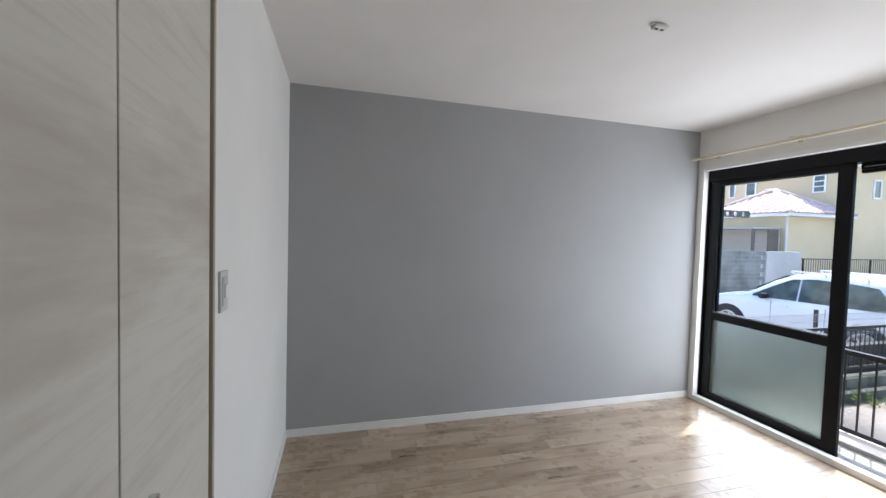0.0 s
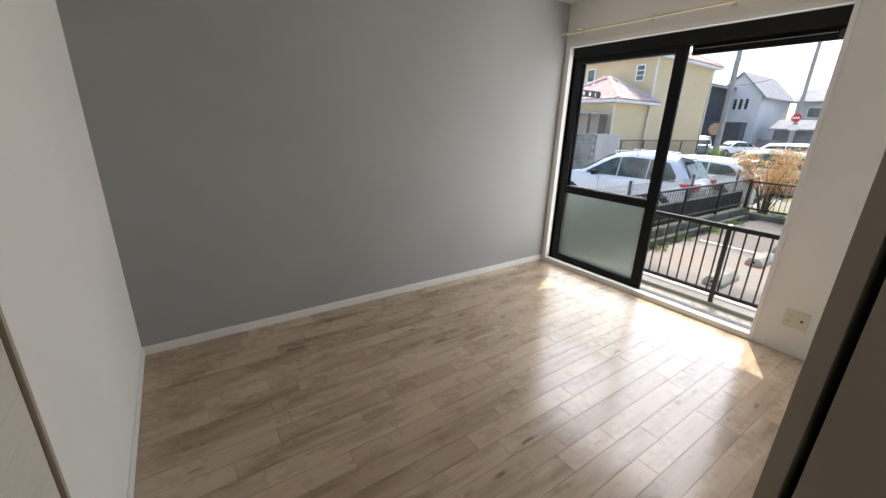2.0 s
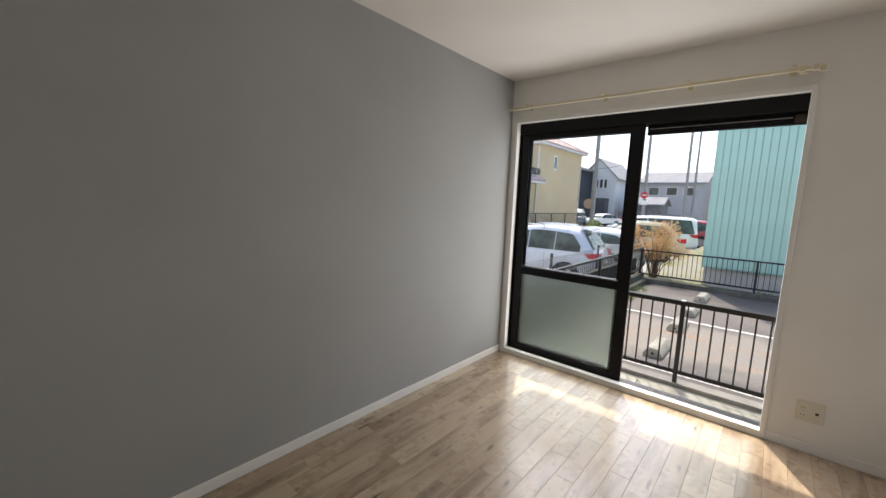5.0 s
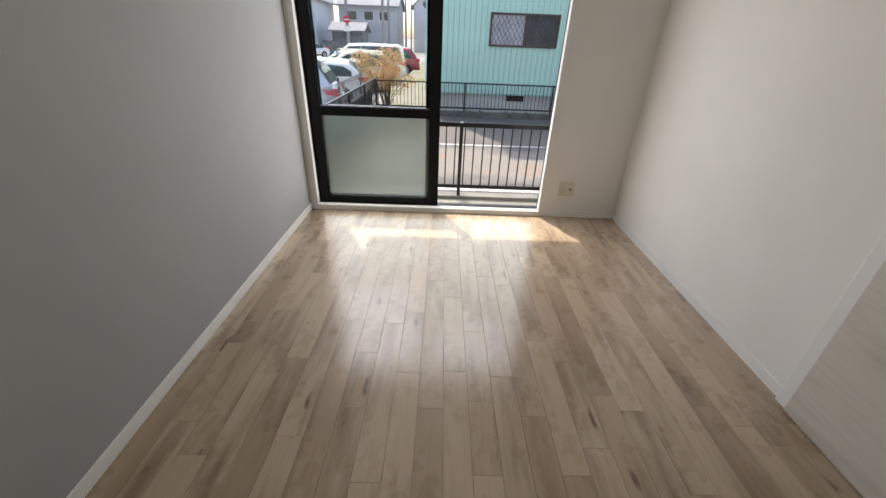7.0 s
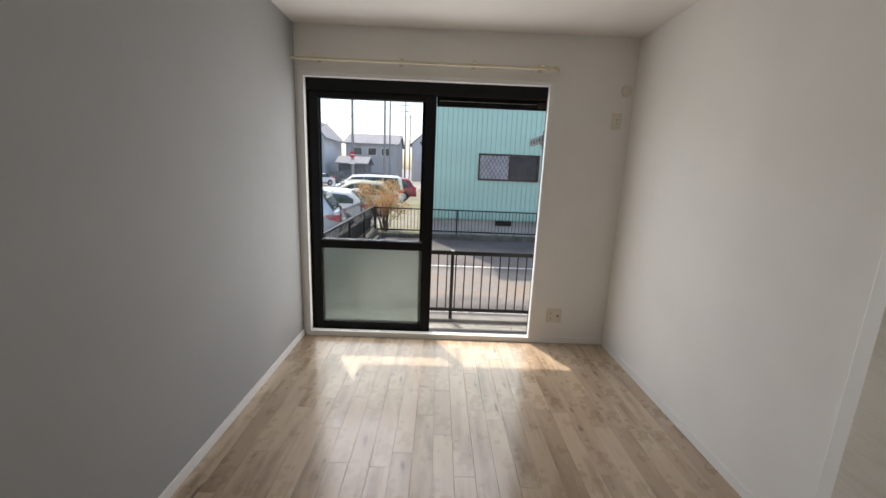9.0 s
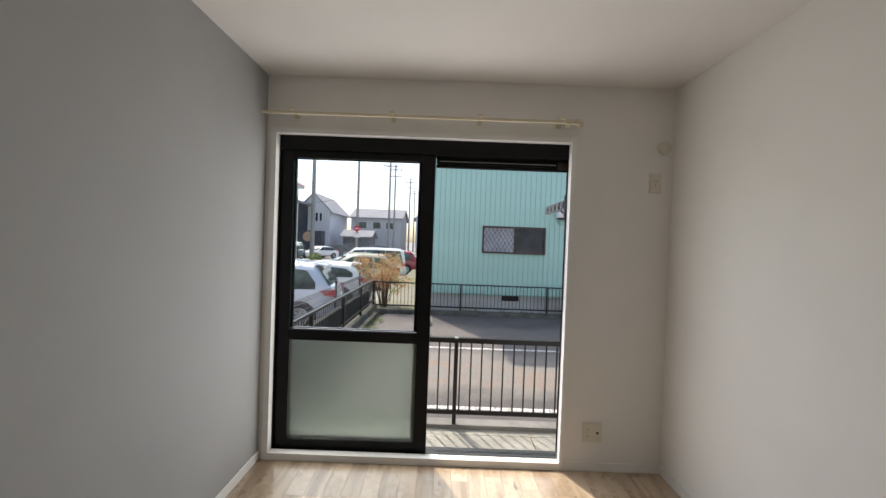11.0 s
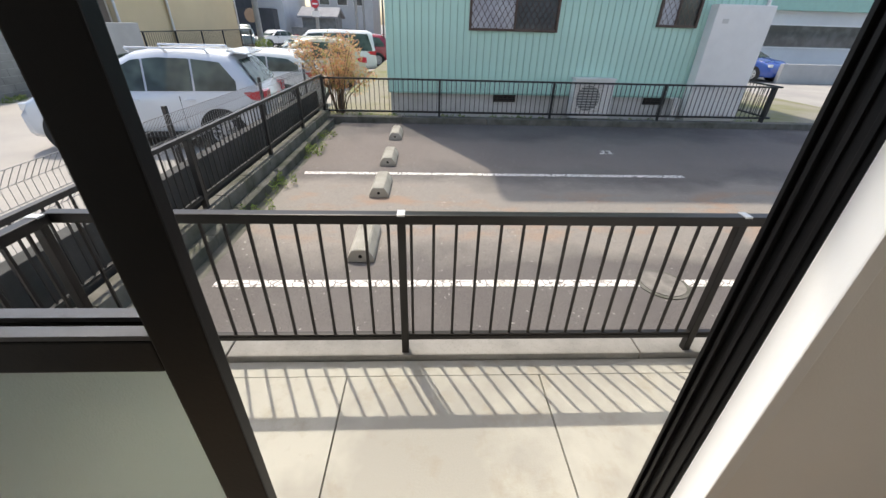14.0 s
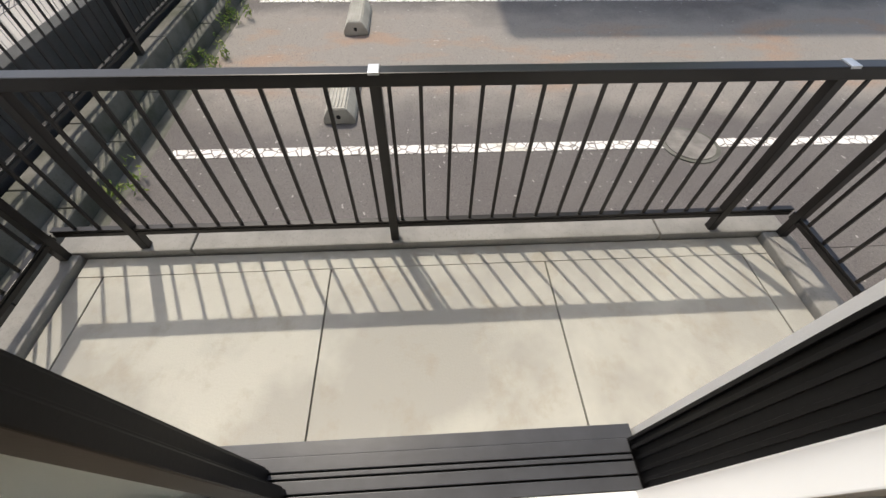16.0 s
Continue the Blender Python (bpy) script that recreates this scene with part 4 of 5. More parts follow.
def car(at, turn, label, paint, L=4.42, W=1.78, HT=1.62, style="wagon", rails=True, group=""):
    """A parked car; nose towards local +x. Body from cross-sections along its length."""
    c = thing("car", at, turn, label, "car", group)
    h = HT
    if style == "wagon":
        top = ((0.0, 0.60), (0.014, 0.96), (0.045, 1.08), (0.125, h - 0.13), (0.17, h - 0.045), (0.30, h - 0.01), (0.42, h), (0.53, h - 0.07), (0.61, h - 0.22), (0.745, 1.06), (0.90, 0.95), (0.972, 0.80), (1.0, 0.52))
        glass = ((0.125, 1.16), (0.185, h - 0.19), (0.30, h - 0.14), (0.43, h - 0.125), (0.53, h - 0.17), (0.705, 1.06))
    elif style == "van":
        top = ((0.0, 0.62), (0.01, 1.0), (0.03, h - 0.12), (0.08, h - 0.02), (0.45, h), (0.68, h - 0.05), (0.78, h - 0.35), (0.88, 1.04), (0.96, 0.95), (0.99, 0.80), (1.0, 0.55))
        glass = ((0.04, 1.02), (0.06, h - 0.14), (0.30, h - 0.11), (0.55, h - 0.11), (0.69, h - 0.16), (0.84, 1.03))
    else:
        top = ((0.0, 0.62), (0.02, 0.92), (0.14, 0.98), (0.26, h - 0.16), (0.36, h - 0.03), (0.50, h), (0.58, h - 0.05), (0.74, 0.95), (0.90, 0.86), (0.985, 0.74), (1.0, 0.5))
        glass = ((0.17, 0.97), (0.285, h - 0.15), (0.37, h - 0.10), (0.52, h - 0.08), (0.58, h - 0.12), (0.71, 0.95))

    def top_at(u):
        for (a, za), (e, ze) in zip(top, top[1:]):
            if a <= u <= e:
                return za + (ze - za) * (u - a) / (e - a)
        return top[-1][1]
    bb = BM()
    sections = []
    us = sorted({p[0] for p in top} | {i / 26 for i in range(27)})
    for u in us:
        zt = top_at(u)
        taper = 1.0 - 0.16 * max(0.0, (u - 0.86) / 0.14) ** 2 - 0.10 * max(0.0, (0.10 - u) / 0.10) ** 2
        w = W / 2 * taper
        belt = min(zt, 1.0 if style != "sedan" else 0.93)
        lean = max(0.0, zt - belt) * 0.30
        ring = ((w * 0.86, 0.24), (w * 0.965, 0.33), (w * 0.99, 0.45), (w, 0.62), (w * 0.995, 0.62 + (belt - 0.62) * 0.6), (w * 0.98, belt - 0.05), (w * 0.955, belt),
                (w * 0.955 - lean * 0.75, belt + (zt - belt) * 0.75), (w * 0.95 - lean - 0.05, zt - 0.015 if zt > belt else zt), (w * 0.5, zt + 0.02), (0, zt + 0.03))
        row = [(s * y, z) for s in (1,) for y, z in ring] + [(-y, z) for y, z in ring[-2::-1]]
        sections.append([bb.verts.new(((u - 0.5) * L, y, z)) for y, z in row])
    for r0, r1 in zip(sections, sections[1:]):
        for i in range(len(r0) - 1):
            bb.faces.new((r0[i], r1[i], r1[i + 1], r0[i + 1]))
        bb.faces.new((r0[-1], r1[-1], r1[0], r0[0]))
    bb.faces.new(sections[0])
    bb.faces.new(sections[-1][::-1])
    body = part("body", bb, paint, c, smooth=True)
    wr = 0.335 if style != "sedan" else 0.31
    for u in (0.825, 0.215):
        for s in (-1, 1):
            q = BM()
            tube(q, ((u - 0.5) * L, s * (W / 2 - 0.06), wr), ((u - 0.5) * L, s * (W / 2 + 0.004), wr), wr + 0.065, sides=28)
            part("wheel_arch", q, RUBBER, c)
            wheel(c, (u - 0.5) * L, s * (W / 2 - 0.085), wr, s)
    q = BM()
    box(q, -0.27 * L, 0.27 * L, -W / 2 - 0.004, W / 2 + 0.004, 0.24, 0.34, 0.01)
    part("sill_trim", q, RUBBER, c)
    if style == "wagon":
        q = BM()
        prism(q, ((-0.425 * L, h - 0.075), (-0.35 * L, h - 0.03), (-0.35 * L, h), (-0.43 * L, h - 0.055)), "y", -W * 0.36, W * 0.36)
        part("roof_spoiler", q, paint, c)
    # side glass as separate panes lying on the leaning sides
    cuts = (glass[0][0], glass[0][0] + (glass[-1][0] - glass[0][0]) * 0.30, glass[0][0] + (glass[-1][0] - glass[0][0]) * 0.62, glass[-1][0])

    def glass_top(u):
        for (a, za), (e, ze) in zip(glass, glass[1:]):
            if a <= u <= e:
                return za + (ze - za) * (u - a) / (e - a)
        return glass[0][1]
    belt = 1.0 if style != "sedan" else 0.93
    for s in (-1, 1):
        for k in range(3):
            a, e = cuts[k] + 0.004, cuts[k + 1] - 0.004
            q = BM()
            lo, hi = [], []
            for i in range(7):
                u = a + (e - a) * i / 6
                zt, gt = top_at(u), max(glass_top(u), belt + 0.03)
                w = W / 2 * 0.955
                sl = 0.30 if zt > belt else 0
                lo.append(q.verts.new(((u - 0.5) * L, s * (w - 0.012 * sl + 0.006), belt + 0.025)))
                hi.append(q.verts.new(((u - 0.5) * L, s * (w - (gt - belt) * 0.30 + 0.010), gt)))
            for i in range(6):
                q.faces.new((lo[i], lo[i + 1], hi[i + 1], hi[i]))
            bmesh.ops.solidify(q, geom=q.faces[:], thickness=0.006)
            part("side_window", q, CAR_GLASS, c, "tinted side glass")
    # rear and front glass
    for nm, u0, u1 in (("rear_window", top[2][0] - (0.02 if style == "van" else 0.0), top[3][0] - 0.012), ("windscreen", top[-4][0] - 0.004, top[-6][0] + 0.035)):
        q = BM()
        z0, z1 = top_at(u0), top_at(u1)
        sgn = 1 if nm == "windscreen" else -1
        pts = []
        for u, z in ((u0, z0), (u1, z1)):
            w = W / 2 * 0.86 - max(0, z - 1.0) * 0.32
            pts.append([q.verts.new(((u - 0.5) * L + sgn * 0.012, y, z + 0.045)) for y in (-w, -w * 0.5, 0, w * 0.5, w)])
        for i in range(4):
            q.faces.new((pts[0][i], pts[0][i + 1], pts[1][i + 1], pts[1][i]))
        bmesh.ops.solidify(q, geom=q.faces[:], thickness=0.008)
        part(nm, q, CAR_GLASS, c, "dark tinted glass")
    for s in (-1, 1):
        q = BM()
        prism(q, ((-L / 2 + 0.02, 0.84), (-L / 2 + 0.02, 1.03), (-L / 2 + 0.42, 1.0), (-L / 2 + 0.30, 0.88)), "y", *sorted((s * W / 2 * 0.66, s * W / 2 * 0.985)))
        part("tail_lamp", q, TAIL_RED, c, "red tail lamp")
        q = BM()
        box(q, L / 2 - 0.42, L / 2 - 0.06, s * W / 2 * 0.60, s * W / 2 * 0.90, 0.70, 0.83, 0.03)
        part("headlamp", q, LAMP_CLEAR, c, "clear headlamp")
        q = BM()
        box(q, 0.12 * L, 0.12 * L + 0.10, s * W / 2 * 0.96, s * (W / 2 + 0.18), 1.0, 1.13, 0.03)
        part("wing_mirror", q, RUBBER, c, "dark wing mirror")
        for u in (0.30, 0.52):
            q = BM()
            box(q, (u - 0.5) * L, (u - 0.5) * L + 0.18, s * (W / 2 - 0.01), s * (W / 2 + 0.014), 0.86, 0.89, 0.006)
            part("door_handle", q, paint, c)
        for u in (0.36, 0.60):
            q = BM()
            box(q, (u - 0.5) * L, (u - 0.5) * L + 0.006, s * (W / 2 - 0.02), s * (W / 2 + 0.001), 0.40, 0.94)
            part("door_gap", q, DARK_HOLE, c)
        if rails:
            q = BM()
            tube(q, (-0.26 * L, s * W * 0.35, h + 0.012), (0.04 * L, s * W * 0.35, h + 0.016), 0.016, sides=8)
            for xx in (-0.26, -0.10, 0.04):
                tube(q, ((xx - 0.012) * L, s * W * 0.35, h - 0.05), (xx * L, s * W * 0.35, h + 0.012), 0.020, sides=8)
            part("roof_rail", q, paint, c)
    q = BM()
    box(q, -L / 2 - 0.010, -L / 2 + 0.03, -W * 0.40, W * 0.40, 0.26, 0.42, 0.01)
    part("bumper_insert", q, RUBBER, c)
    q = BM()
    box(q, -L / 2 - 0.015, -L / 2 + 0.01, -0.18, 0.18, 0.70, 0.84, 0.004)
    part("number_plate", q, WHITE_TRIM, c)
    return c


car((11.595, 7.31, GL), 98, "silver-blue wagon with roof rails parked on the lot", PAINT_SILVER, L=4.12, HT=1.67)
car((15.0, 7.3, GL), 98, "white hatchback parked behind the wagon", PAINT_WHITE, HT=1.5, rails=False)
car((19.5, 6.9, GL), 118, "champagne estate car parked in the row", PAINT_BEIGE, HT=1.66, rails=True)
car((24.5, 7.0, GL), 100, "silver van parked in the row", PAINT_WHITE, HT=1.85, style="van", rails=False)
car((29.0, 6.5, GL), 100, "dark red car parked beyond the shrub", PAINT_RED, HT=1.65, rails=False)
car((46.0, 19.6, GL), 200, "grey-green minivan parked by the dark house", PAINT_TEAL, HT=1.85, style="van", rails=False)
car((46.5, 17.0, GL), 150, "white saloon car parked by the houses", PAINT_WHITE, HT=1.45, style="sedan", rails=False)
car((26.5, -15.1, GL), 200, "blue car parked beyond the green house", PAINT_BLUE, HT=1.55, rails=False)


# ---- neighbourhood ----
def hip_roof(parent, x0, x1, y0, y1, z, rise, tile=0.30, rows=0.34, over=0.45):
    """A hipped roof: deck, eave board and rounded tile courses."""
    x0, x1, y0, y1 = x0 - over, x1 + over, y0 - over, y1 + over
    dx, dy = x1 - x0, y1 - y0
    inset = min(dx, dy) / 2
    if dx > dy:
        r0, r1 = Vector((x0 + inset, (y0 + y1) / 2, z + rise)), Vector((x1 - inset, (y0 + y1) / 2, z + rise))
    else:
        r0, r1 = Vector(((x0 + x1) / 2, y0 + inset, z + rise)), Vector(((x0 + x1) / 2, y1 - inset, z + rise))
    A, B, C, D = (Vector(p) for p in ((x0, y0, z), (x1, y0, z), (x1, y1, z), (x0, y1, z)))
    bb = BM()
    va, vb, vc, vd, v0, v1 = (bb.verts.new(p) for p in (A, B, C, D, r0, r1))
    if dx > dy:
        for fc in ((va, vb, v1, v0), (vb, vc, v1), (vc, vd, v0, v1), (vd, va, v0)):
            bb.faces.new(fc)
        planes = ((A, B, r1, r0), (D, A, r0, r0))
    else:
        for fc in ((va, vb, v0), (vb, vc, v1, v0), (vc, vd, v1), (vd, va, v0, v1)):
            bb.faces.new(fc)
        planes = ((A, B, r0, r0), (D, A, r0, r1))
    bb.faces.new((va, vd, vc, vb))
    roof = part("roof", bb, TERRACOTTA, parent, "faded terracotta tile roof")
    bb = BM()
    box(bb, x0 + 0.02, x1 - 0.02, y0 + 0.02, y1 - 0.02, z - 0.16, z - 0.004)
    part("eave", bb, WHITE_WALL, parent, "white eave board")
    # tile courses on the two slopes towards the lot
    bb = BM()
    for p0, p1, q1, q0 in planes:
        along = (p1 - p0)
        n = int(along.length / tile)
        up_len = ((q0 + q1) / 2 - (p0 + p1) / 2).length
        m = int(up_len / rows)
        nrm = along.cross((q0 + q1) / 2 - p0).normalized()
        if nrm.z < 0:
            nrm = -nrm
        for j in range(m):
            v = (j + 0.02) / m
            v2 = (j + 1.12) / m
            L0, R0 = p0.lerp(q0, v), p1.lerp(q1, v)
            L1, R1 = p0.lerp(q0, min(1, v2)), p1.lerp(q1, min(1, v2))
            nn = max(1, int((R0 - L0).length / tile))
            for i in range(nn):
                s0, s1 = i / nn, (i + 0.92) / nn
                a0, a1 = L0.lerp(R0, s0), L0.lerp(R0, s1)
                up = (L1 - L0).dot(along.normalized())
                up_v = ((q0 + q1) / 2 - (p0 + p1) / 2).normalized() * (up_len / m * 1.1)
                e0, e1 = a0 + up_v, a1 + up_v
                amid, emid = (a0 + a1) / 2 + nrm * 0.10, (e0 + e1) / 2 + nrm * 0.065
                k = [bb.verts.new(w) for w in (a0 + nrm * 0.035, amid, a1 + nrm * 0.035, e1 + nrm * 0.01, emid, e0 + nrm * 0.01)]
                bb.faces.new((k[0], k[1], k[4], k[5]))
                bb.faces.new((k[1], k[2], k[3], k[4]))
    tl = part("roof_tiles", bb, TERRACOTTA, roof)
    tl["kind"] = "stuff"
    bb = BM()
    for p in (A, D, B):
        tube(bb, p + Vector((0, 0, 0.06)), (r0 if p is not B else (r1 if dx > dy else r0)) + Vector((0, 0, 0.08)), 0.10, sides=8)
    tube(bb, r0 + Vector((0, 0, 0.08)), r1 + Vector((0, 0, 0.0801)) + (Vector((0.01, 0, 0)) if (r1 - r0).length < 0.01 else Vector()), 0.10, sides=8)
    part("ridge_tiles", bb, TERRACOTTA, roof)


def house_window(parent, axis, at, a0, a1, z0, z1, glass=DARK_GLASS, frame=WHITE_TRIM, bars=1):
    """A framed window on the face x = at (axis x) or y = at (axis y), seen from the low side."""
    w = new("window")
    w.parent = parent

    def bx(d0, d1, p0, p1, q0, q1):
        bb = BM()
        if axis == "x":
            box(bb, at + d0, at + d1, p0, p1, q0, q1)
        else:
            box(bb, p0, p1, at + d0, at + d1, q0, q1)
        return bb
    part("pane", bx(-0.03, -0.01, a0, a1, z0, z1), glass, w)
    for p0, p1, q0, q1 in ((a0 - 0.07, a1 + 0.07, z1, z1 + 0.07), (a0 - 0.07, a1 + 0.07, z0 - 0.07, z0), (a0 - 0.07, a0, z0, z1), (a1, a1 + 0.07, z0, z1)):
        part("frame", bx(-0.07, -0.005, p0, p1, q0, q1), frame, w)
    for i in range(bars):
        z = z0 + (z1 - z0) * (i + 1) / (bars + 1)
        part("bar", bx(-0.06, -0.03, a0, a1, z - 0.025, z + 0.025), frame, w)


yh = thing("yellow_house", (0, 0, 0), 0, "yellow rendered house with terracotta hipped roofs", "house")
b = BM()
box(b, 26.5, 34.3, 15.2, 22.4, GL, 5.8)
part("wall", b, YELLOW_WALL, yh)
hip_roof(yh, 26.5, 34.3, 15.2, 22.4, 5.8, 2.1)
b = BM()
box(b, 22.8, 26.5, 15.3, 19.65, GL, 3.0)
part("annex_wall", b, YELLOW_WALL, yh)
hip_roof(yh, 22.8, 26.6, 15.3, 19.65, 3.0, 1.4, over=0.5)
house_window(yh, "x", 26.5, 15.95, 16.42, 4.40, 5.26, bars=2)
house_window(yh, "x", 26.5, 19.62, 20.15, 4.52, 5.28, bars=0)
house_window(yh, "x", 26.5, 20.95, 21.25, 4.50, 5.32, bars=0)
house_window(yh, "y", 15.2, 29.0, 29.5, 4.1, 5.0, bars=0)
for xx, yy in ((26.44, 15.14), (34.3, 15.14), (22.74, 15.24)):
    b = BM()
    tube(b, (xx, yy, GL), (xx, yy, 5.7 if xx > 23 else 2.9), 0.05, sides=8)
    part("downpipe", b, WHITE_WALL, yh)
b = BM()
tube(b, (31.0, 19.2, 8.2), (31.0, 19.2, 10.2), 0.03, sides=6)
for z, l in ((10.0, 0.35), (9.7, 0.55), (9.4, 0.7)):
    tube(b, (31.0, 19.2 - l, z), (31.0, 19.2 + l, z), 0.02, sides=6)
part("aerial", b, STEEL, yh)
shed = thing("lean_to_shed", (0, 0, 0), 0, "weathered lean-to shed beside the yellow house", "shed")
b = BM()
box(b, 20.9, 22.74, 15.5, 22.5, 2.15, 2.23)
part("roof", b, PLASTER_GREY, shed)
b = BM()
box(b, 22.6, 22.72, 15.5, 22.5, GL, 2.15)
part("back_wall", b, BEIGE_WALL, shed)
for yy in (15.6, 17.9, 20.2, 22.4):
    b = BM()
    box(b, 20.95, 21.05, yy - 0.06, yy + 0.06, GL, 2.15)
    part("post", b, SHED_WOOD, shed)
b = BM()
box(b, 21.9, 22.6, 15.5, 15.56, GL, 2.15)
part("side_wall", b, SHED_WOOD, shed)

bw = thing("block_wall", (0, 0, 0), 0, "grey concrete block garden wall", "garden wall")
for j in range(10):
    for i in range(21):
        x0 = 9.0 + 0.5 * i * 1.0 + (0.25 if j % 2 else 0)
        b = BM()
        box(b, x0 + 0.004, x0 + 0.496, 14.1, 14.25, GL + 0.195 * j + 0.004, GL + 0.195 * j + 0.191)
        part("block", b, BLOCK_GREY, bw)
b = BM()
box(b, 9.0, 19.64, 14.12, 14.23, GL, GL + 1.945)
part("mortar", b, PLASTER_GREY, bw)
pw = thing("render_wall", (0, 0, 0), 0, "pale rendered garden wall end", "garden wall")
b = BM()
box(b, 19.77, 22.0, 14.05, 14.3, GL, GL + 1.95, 0.02)
part("wall", b, PLASTER_GREY, pw)
gf = thing("garden_fence", (0, 0, 0), 0, "dark bar fence before the yellow house", "fence")
rail_run(gf, (22.1, 14.1), (33.5, 14.1), 0.75, -0.45, 0.16, (0.1, 2.5, 4.9, 7.3, 9.7, 11.3), GL, 0.014, FENCE_BLACK, 0.03, False)


def gable_house(name, label, x0, x1, y0, y1, eave, ridge, wall, roof_mt, along="x"):
    """A house whose gable faces -x when its ridge runs along x."""
    hs = thing(name, (0, 0, 0), 0, label, "house")
    bb = BM()
    if along == "x":
        prism(bb, ((y0, GL), (y1, GL), (y1, eave), ((y0 + y1) / 2, ridge), (y0, eave)), "x", x0, x1)
    else:
        prism(bb, ((x0, GL), (x1, GL), (x1, eave), ((x0 + x1) / 2, ridge), (x0, eave)), "y", y0, y1)
    part("wall", bb, wall, hs)
    a0, a1 = (y0, y1) if along == "x" else (x0, x1)
    mid, run = (a0 + a1) / 2, (a1 - a0) / 2
    k = (ridge - eave) / run
    for s in (-1, 1):
        bb = BM()
        e = mid + s * (run + 0.5)
        ol = ((mid, ridge + 0.02), (e, eave - 0.5 * k + 0.02), (e, eave - 0.5 * k + 0.22), (mid, ridge + 0.22))
        prism(bb, ol, along, (x0 if along == "x" else y0) - 0.4, (x1 if along == "x" else y1) + 0.4)
        part("roof_slope", bb, roof_mt, hs)
    return hs


wh = gable_house("white_house", "white gabled two-storey house with grey roof", 58, 68, 19.4, 24.2, 5.6, 8.0, WHITE_WALL, ROOF_GREY)
for yy in (20.6, 21.2, 21.8):
    house_window(wh, "x", 58, yy, yy + 0.35, 4.0, 5.2, bars=0)
dk = thing("charcoal_house", (0, 0, 0), 0, "charcoal clad two-storey house", "house")
b = BM()
box(b, 50, 60, 22.7, 29, GL, 6.2)
part("wall", b, DARK_WALL, dk)
b = BM()
box(b, 49.4, 60.5, 22.2, 29.5, 6.2, 6.5)
part("roof", b, ROOF_GREY, dk)
b = BM()
box(b, 50.5, 52.0, 18.2, 22.6, GL, 2.4)
part("porch", b, DARK_WALL, dk)
gy = gable_house("grey_house", "long grey two-storey house with a shallow roof", 66, 76, 9.8, 18.2, 5.2, 6.9, GREY_WALL, ROOF_GREY, "y")
for yy in (11.0, 13.2, 15.6):
    house_window(gy, "x", 66, yy, yy + 1.3, 3.4, 4.5, bars=0)
gs = gable_house("low_shed", "low grey shed with a shallow roof", 58, 62, 13.4, 17.4, 1.9, 2.7, BLOCK_GREY, ROOF_GREY, "y")
b = BM()
box(b, 55.5, 55.8, 10.5, 18.0, GL, 0.7)
solid("far_wall", b, BLOCK_GREY, "grey block wall along the far lot", "garden wall")
gable_house("beige_house", "beige house with a grey roof far down the street", 84, 94, 13.5, 21, 5.6, 8.0, BEIGE_WALL, ROOF_GREY, "y")
gable_house("far_house", "pale grey house far down the street", 78, 92, 4.2, 8.2, 6.2, 8.0, WHITE_WALL, ROOF_GREY)
gable_house("far_house", "grey house far down the street", 60, 75, 0.5, 5.2, 5.6, 7.6, GREY_WALL, ROOF_GREY)
gable_house("warehouse", "pale grey warehouse behind the yellow house", 34, 60, 32, 48, 5.2, 7.0, PLASTER_GREY, ROOF_GREY, "y")
of = thing("office_block", (0, 0, 0), 0, "grey office building beyond the green house", "building")
b = BM()
box(b, 31, 45, -32, -12.5, GL, 9.0)
part("wall", b, WHITE_WALL, of)
b = BM()
box(b, 30.9, 45.1, -32.1, -12.4, 9.0, 9.4)
part("roof", b, ROOF_GREY, of)
b = BM()
box(b, 30.6, 31.0, -31.9, -12.6, 2.6, 3.3)
part("awning", b, MINT_DARK, of, "green fascia band")
for z in (0.6, 4.2, 7.0):
    house_window(of, "x", 31, -30, -14, z, z + 1.2, bars=0)


b = BM()
box(b, 24.0, 24.25, -24.0, -15.6, GL, GL + 0.9, 0.02)
solid("low_wall", b, PLASTER_GREY, "low pale concrete wall along the street", "garden wall")

# power poles, cables and signs
def power_pole(x, y, h, arms=(), r=0.16, label="grey concrete power pole"):
    p = thing("power_pole", (x, y, GL), 0, label, "power pole", "power poles")
    bb = BM()
    tube(bb, (0, 0, 0), (0, 0, h), r, r * 0.65, 14)
    part("pole", bb, POLE_CONCRETE, p)
    for z, l in arms:
        bb = BM()
        box(bb, -0.06, 0.06, -l, l, z - 0.05, z + 0.05, 0.01)
        part("crossarm", bb, POLE_CONCRETE, p)
        for s in (-0.85, -0.3, 0.3, 0.85):
            bb = BM()
            tube(bb, (0, s * l, z + 0.05), (0, s * l, z + 0.28), 0.05, 0.035, 8)
            part("insulator", bb, WHITE_TRIM, p)
    return p


power_pole(34.0, 13.7, 12.6, (), 0.20)
power_pole(45.0, 12.4, 16.0, ((15.2, 1.0), (14.2, 1.0), (12.6, 0.8)), 0.17)
power_pole(49.0, 9.4, 13.5, ((12.8, 0.9), (11.6, 0.9)))
power_pole(60.0, 10.2, 14.0, ((13.2, 1.0), (12.2, 1.0)))
power_pole(72.0, 9.0, 14.0, ((13.2, 1.0), (12.2, 1.0)))
power_pole(88.0, 9.4, 14.0, ((13.2, 1.0),))


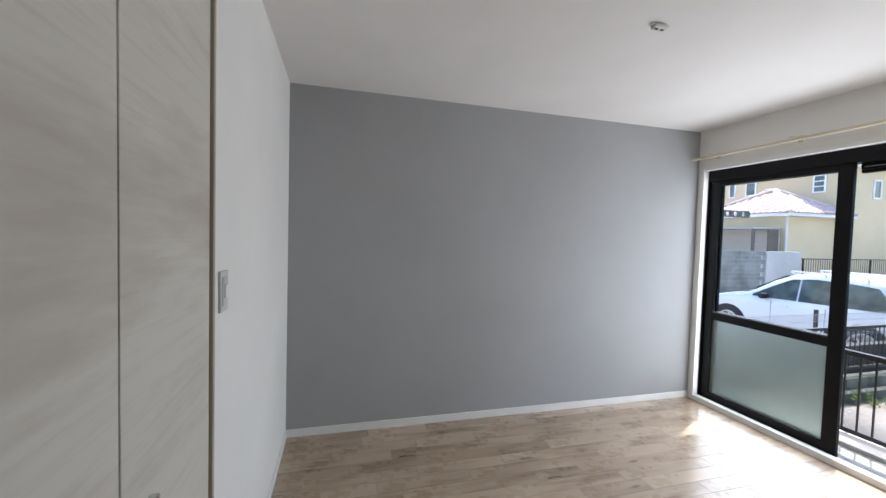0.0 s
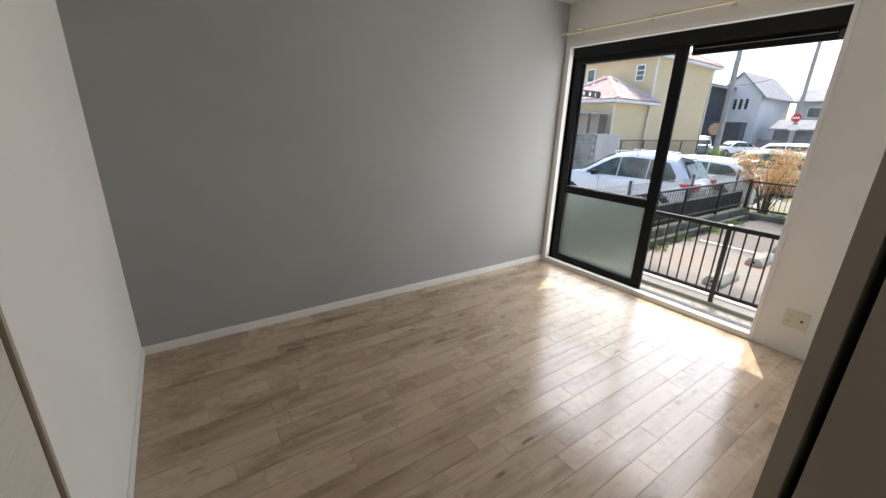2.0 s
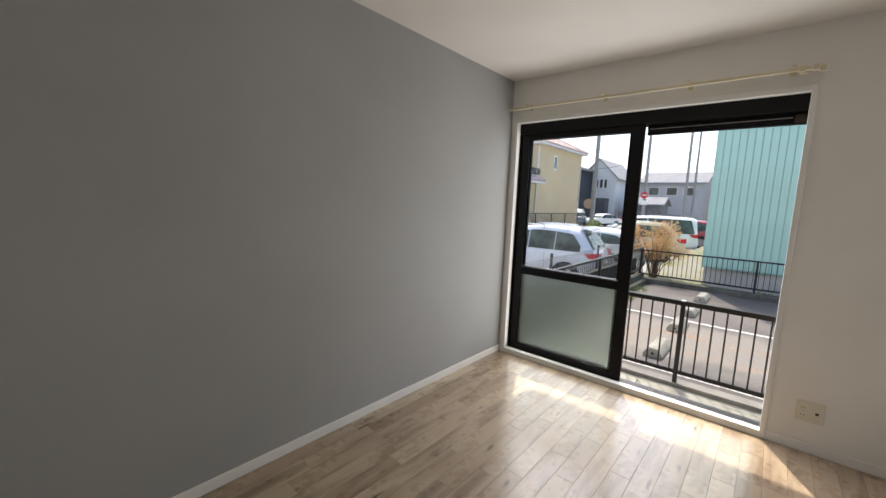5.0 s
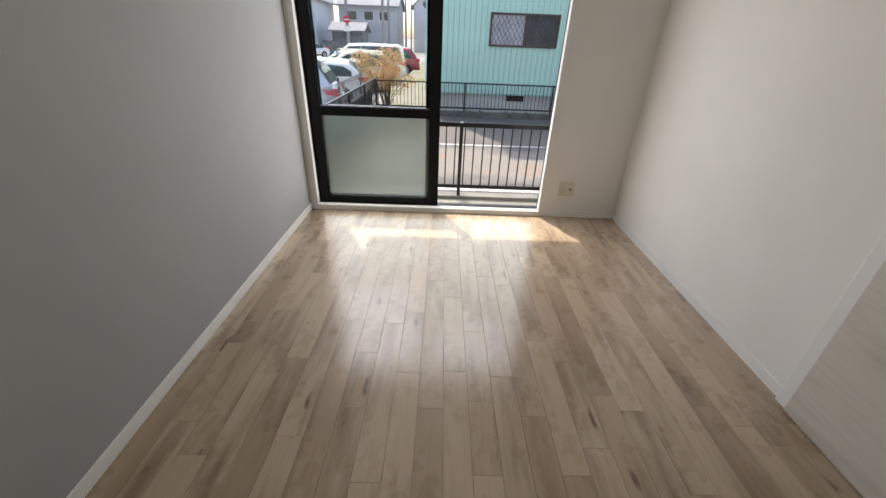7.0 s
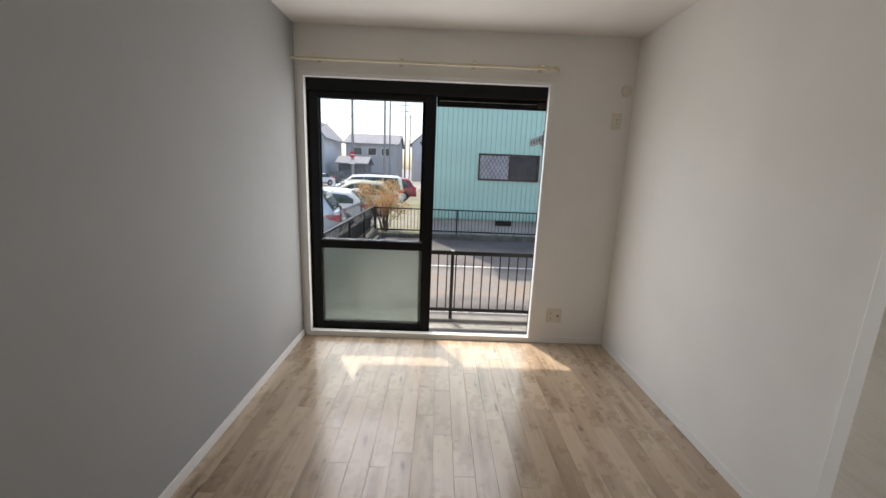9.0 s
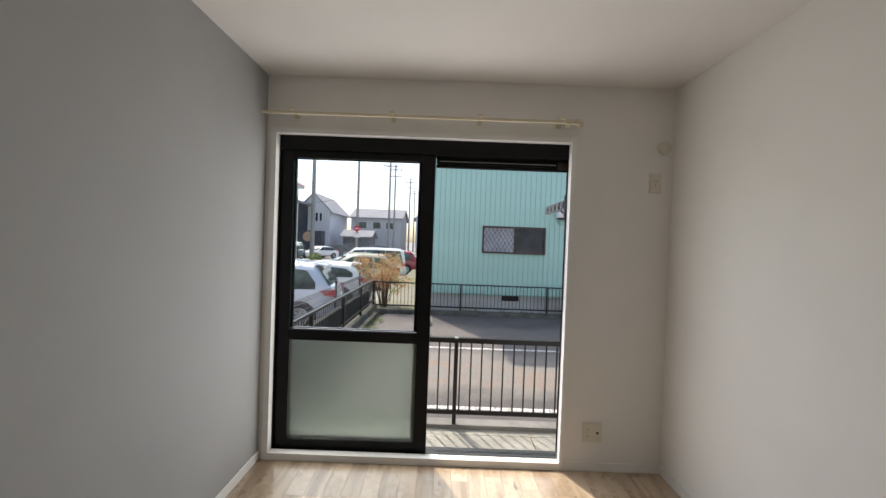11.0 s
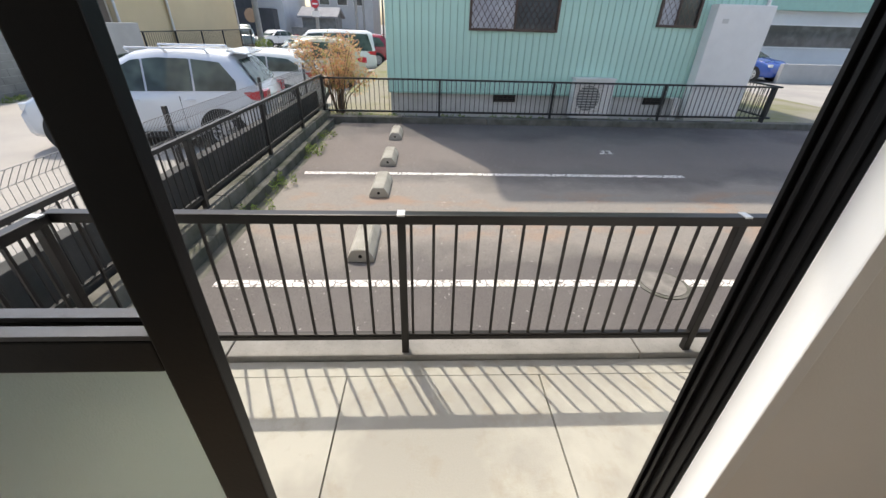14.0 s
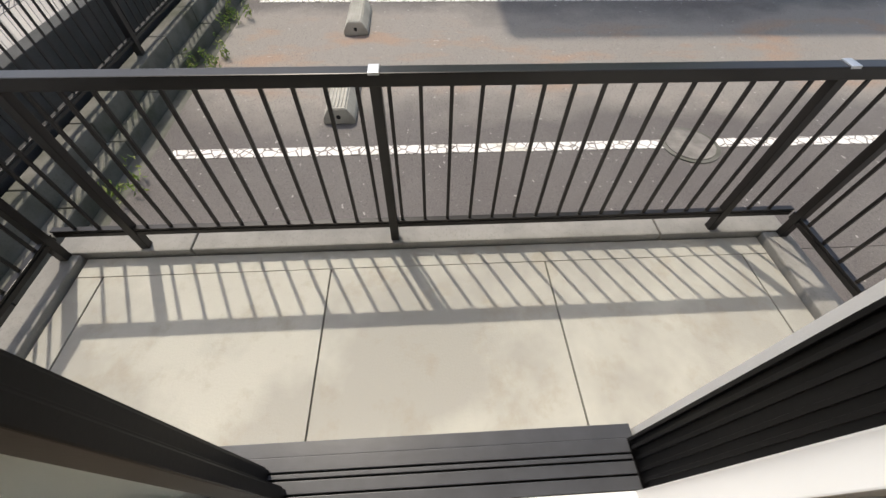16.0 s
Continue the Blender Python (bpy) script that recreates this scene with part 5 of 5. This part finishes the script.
def cable(a, e, sag, r=0.02):
    a, e = Vector(a), Vector(e)
    cu = bpy.data.curves.new("cable", "CURVE")
    cu.dimensions = "3D"
    cu.bevel_depth = r
    sp = cu.splines.new("POLY")
    sp.points.add(14)
    for i in range(15):
        u = i / 14
        p = a.lerp(e, u)
        sp.points[i].co = (p.x, p.y, p.z - 4 * sag * u * (1 - u), 1)
    cu.materials.append(CABLE)
    return tagged(new("power_cable", cu), "thin black overhead cable", "cable", "overhead cables")


for dy, z in ((-0.8, 14.5), (0.8, 14.5), (0.7, 13.4)):
    cable((45, 12.4 + dy, z), (60, 10.2 + dy, z - 2.1), 0.5)
    cable((60, 10.2 + dy, z - 2.1), (88, 9.4 + dy, z - 2.1), 0.8)
cable((34, 13.7, 6.0), (26, 22, 12.8), 0.3, 0.018)
cable((34, 13.7, 6.2), (45, 12.4, 6.8), 0.5)
cable((45, 12.4, 7.0), (52, 20, 6.2), 0.4)
cable((45, 12.4, 11.5), (40, 40, 10.5), 0.8)
b = BM()
tube(b, (33.95, 14.05, 1.55), (33.9, 14.05, 1.55), 0.42, sides=28)
solid("round_sign", b, SIGN_ORANGE, "round faded orange sign on the pole", "road sign")
rs = thing("no_entry_sign", (44.86, 12.4, 2.7), 0, "red and white no-entry sign on the pole", "road sign")
b = BM()
tube(b, (0, 0, 0), (-0.05, 0, 0), 0.34, sides=28)
part("disc", b, SIGN_RED, rs)
b = BM()
box(b, -0.058, -0.051, -0.24, 0.24, -0.06, 0.06)
part("bar", b, WHITE_TRIM, rs)
b = BM()
box(b, -0.05, 0.0, -0.35, 0.35, -1.0, -0.55)
part("sub_plate", b, WHITE_TRIM, rs)

rng = random.Random(9)
hedge = thing("green_bush", (29.5, 11.9, GL), 0, "small green bush by the lot", "shrub")
b = BM()
leaf_cloud(b, (0, 0, 0.7), (0.55, 0.55, 0.6), 900, 0.07, rng, 0.3)
part("crown", b, GREEN_LEAF, hedge)
b = BM()
tube(b, (0, 0, 0), (0, 0, 0.6), 0.05, 0.03, 8)
part("trunk", b, BARK, hedge)

# ---- floor planks ----
rng = random.Random(21)
PW = 0.1012
rows = int(math.ceil((Y1 - Y0) / PW))
plank_meshes = {}
for rrow in range(rows):
    y0 = Y0 + rrow * PW
    y1 = min(y0 + PW, Y1)
    x = X0 - rng.uniform(0.0, 0.6)
    while x < X1:
        length = rng.choice((0.30, 0.42, 0.55, 0.66, 0.80, 0.91))
        a, e = max(x, X0), min(x + length, X1)
        x += length
        if e - a < 0.02:
            continue
        key = (round(e - a, 3), round(y1 - y0, 3))
        if key not in plank_meshes:
            b = BM()
            box(b, 0.0003, key[0] - 0.0003, 0.0003, key[1] - 0.0003, -0.014, 0.0)
            top_edges = [ed for ed in b.edges if all(v.co.z > -0.001 for v in ed.verts)]
            bmesh.ops.bevel(b, geom=top_edges, offset=0.0005, segments=1, affect="EDGES")
            plank_meshes[key] = mesh_of("plank", b, OAK_FLOOR)
        o = new("plank", plank_meshes[key])
        o.parent = floor
        o.matrix_basis = pose(a, y0, 0)
b = BM()
box(b, X0 - 0.1, 2.6, -0.4, Y0 - 0.001, -0.014, -0.002)
solid("hall_floor", b, OAK_FLOOR, "oak-look hallway floor", "floor", "structure")
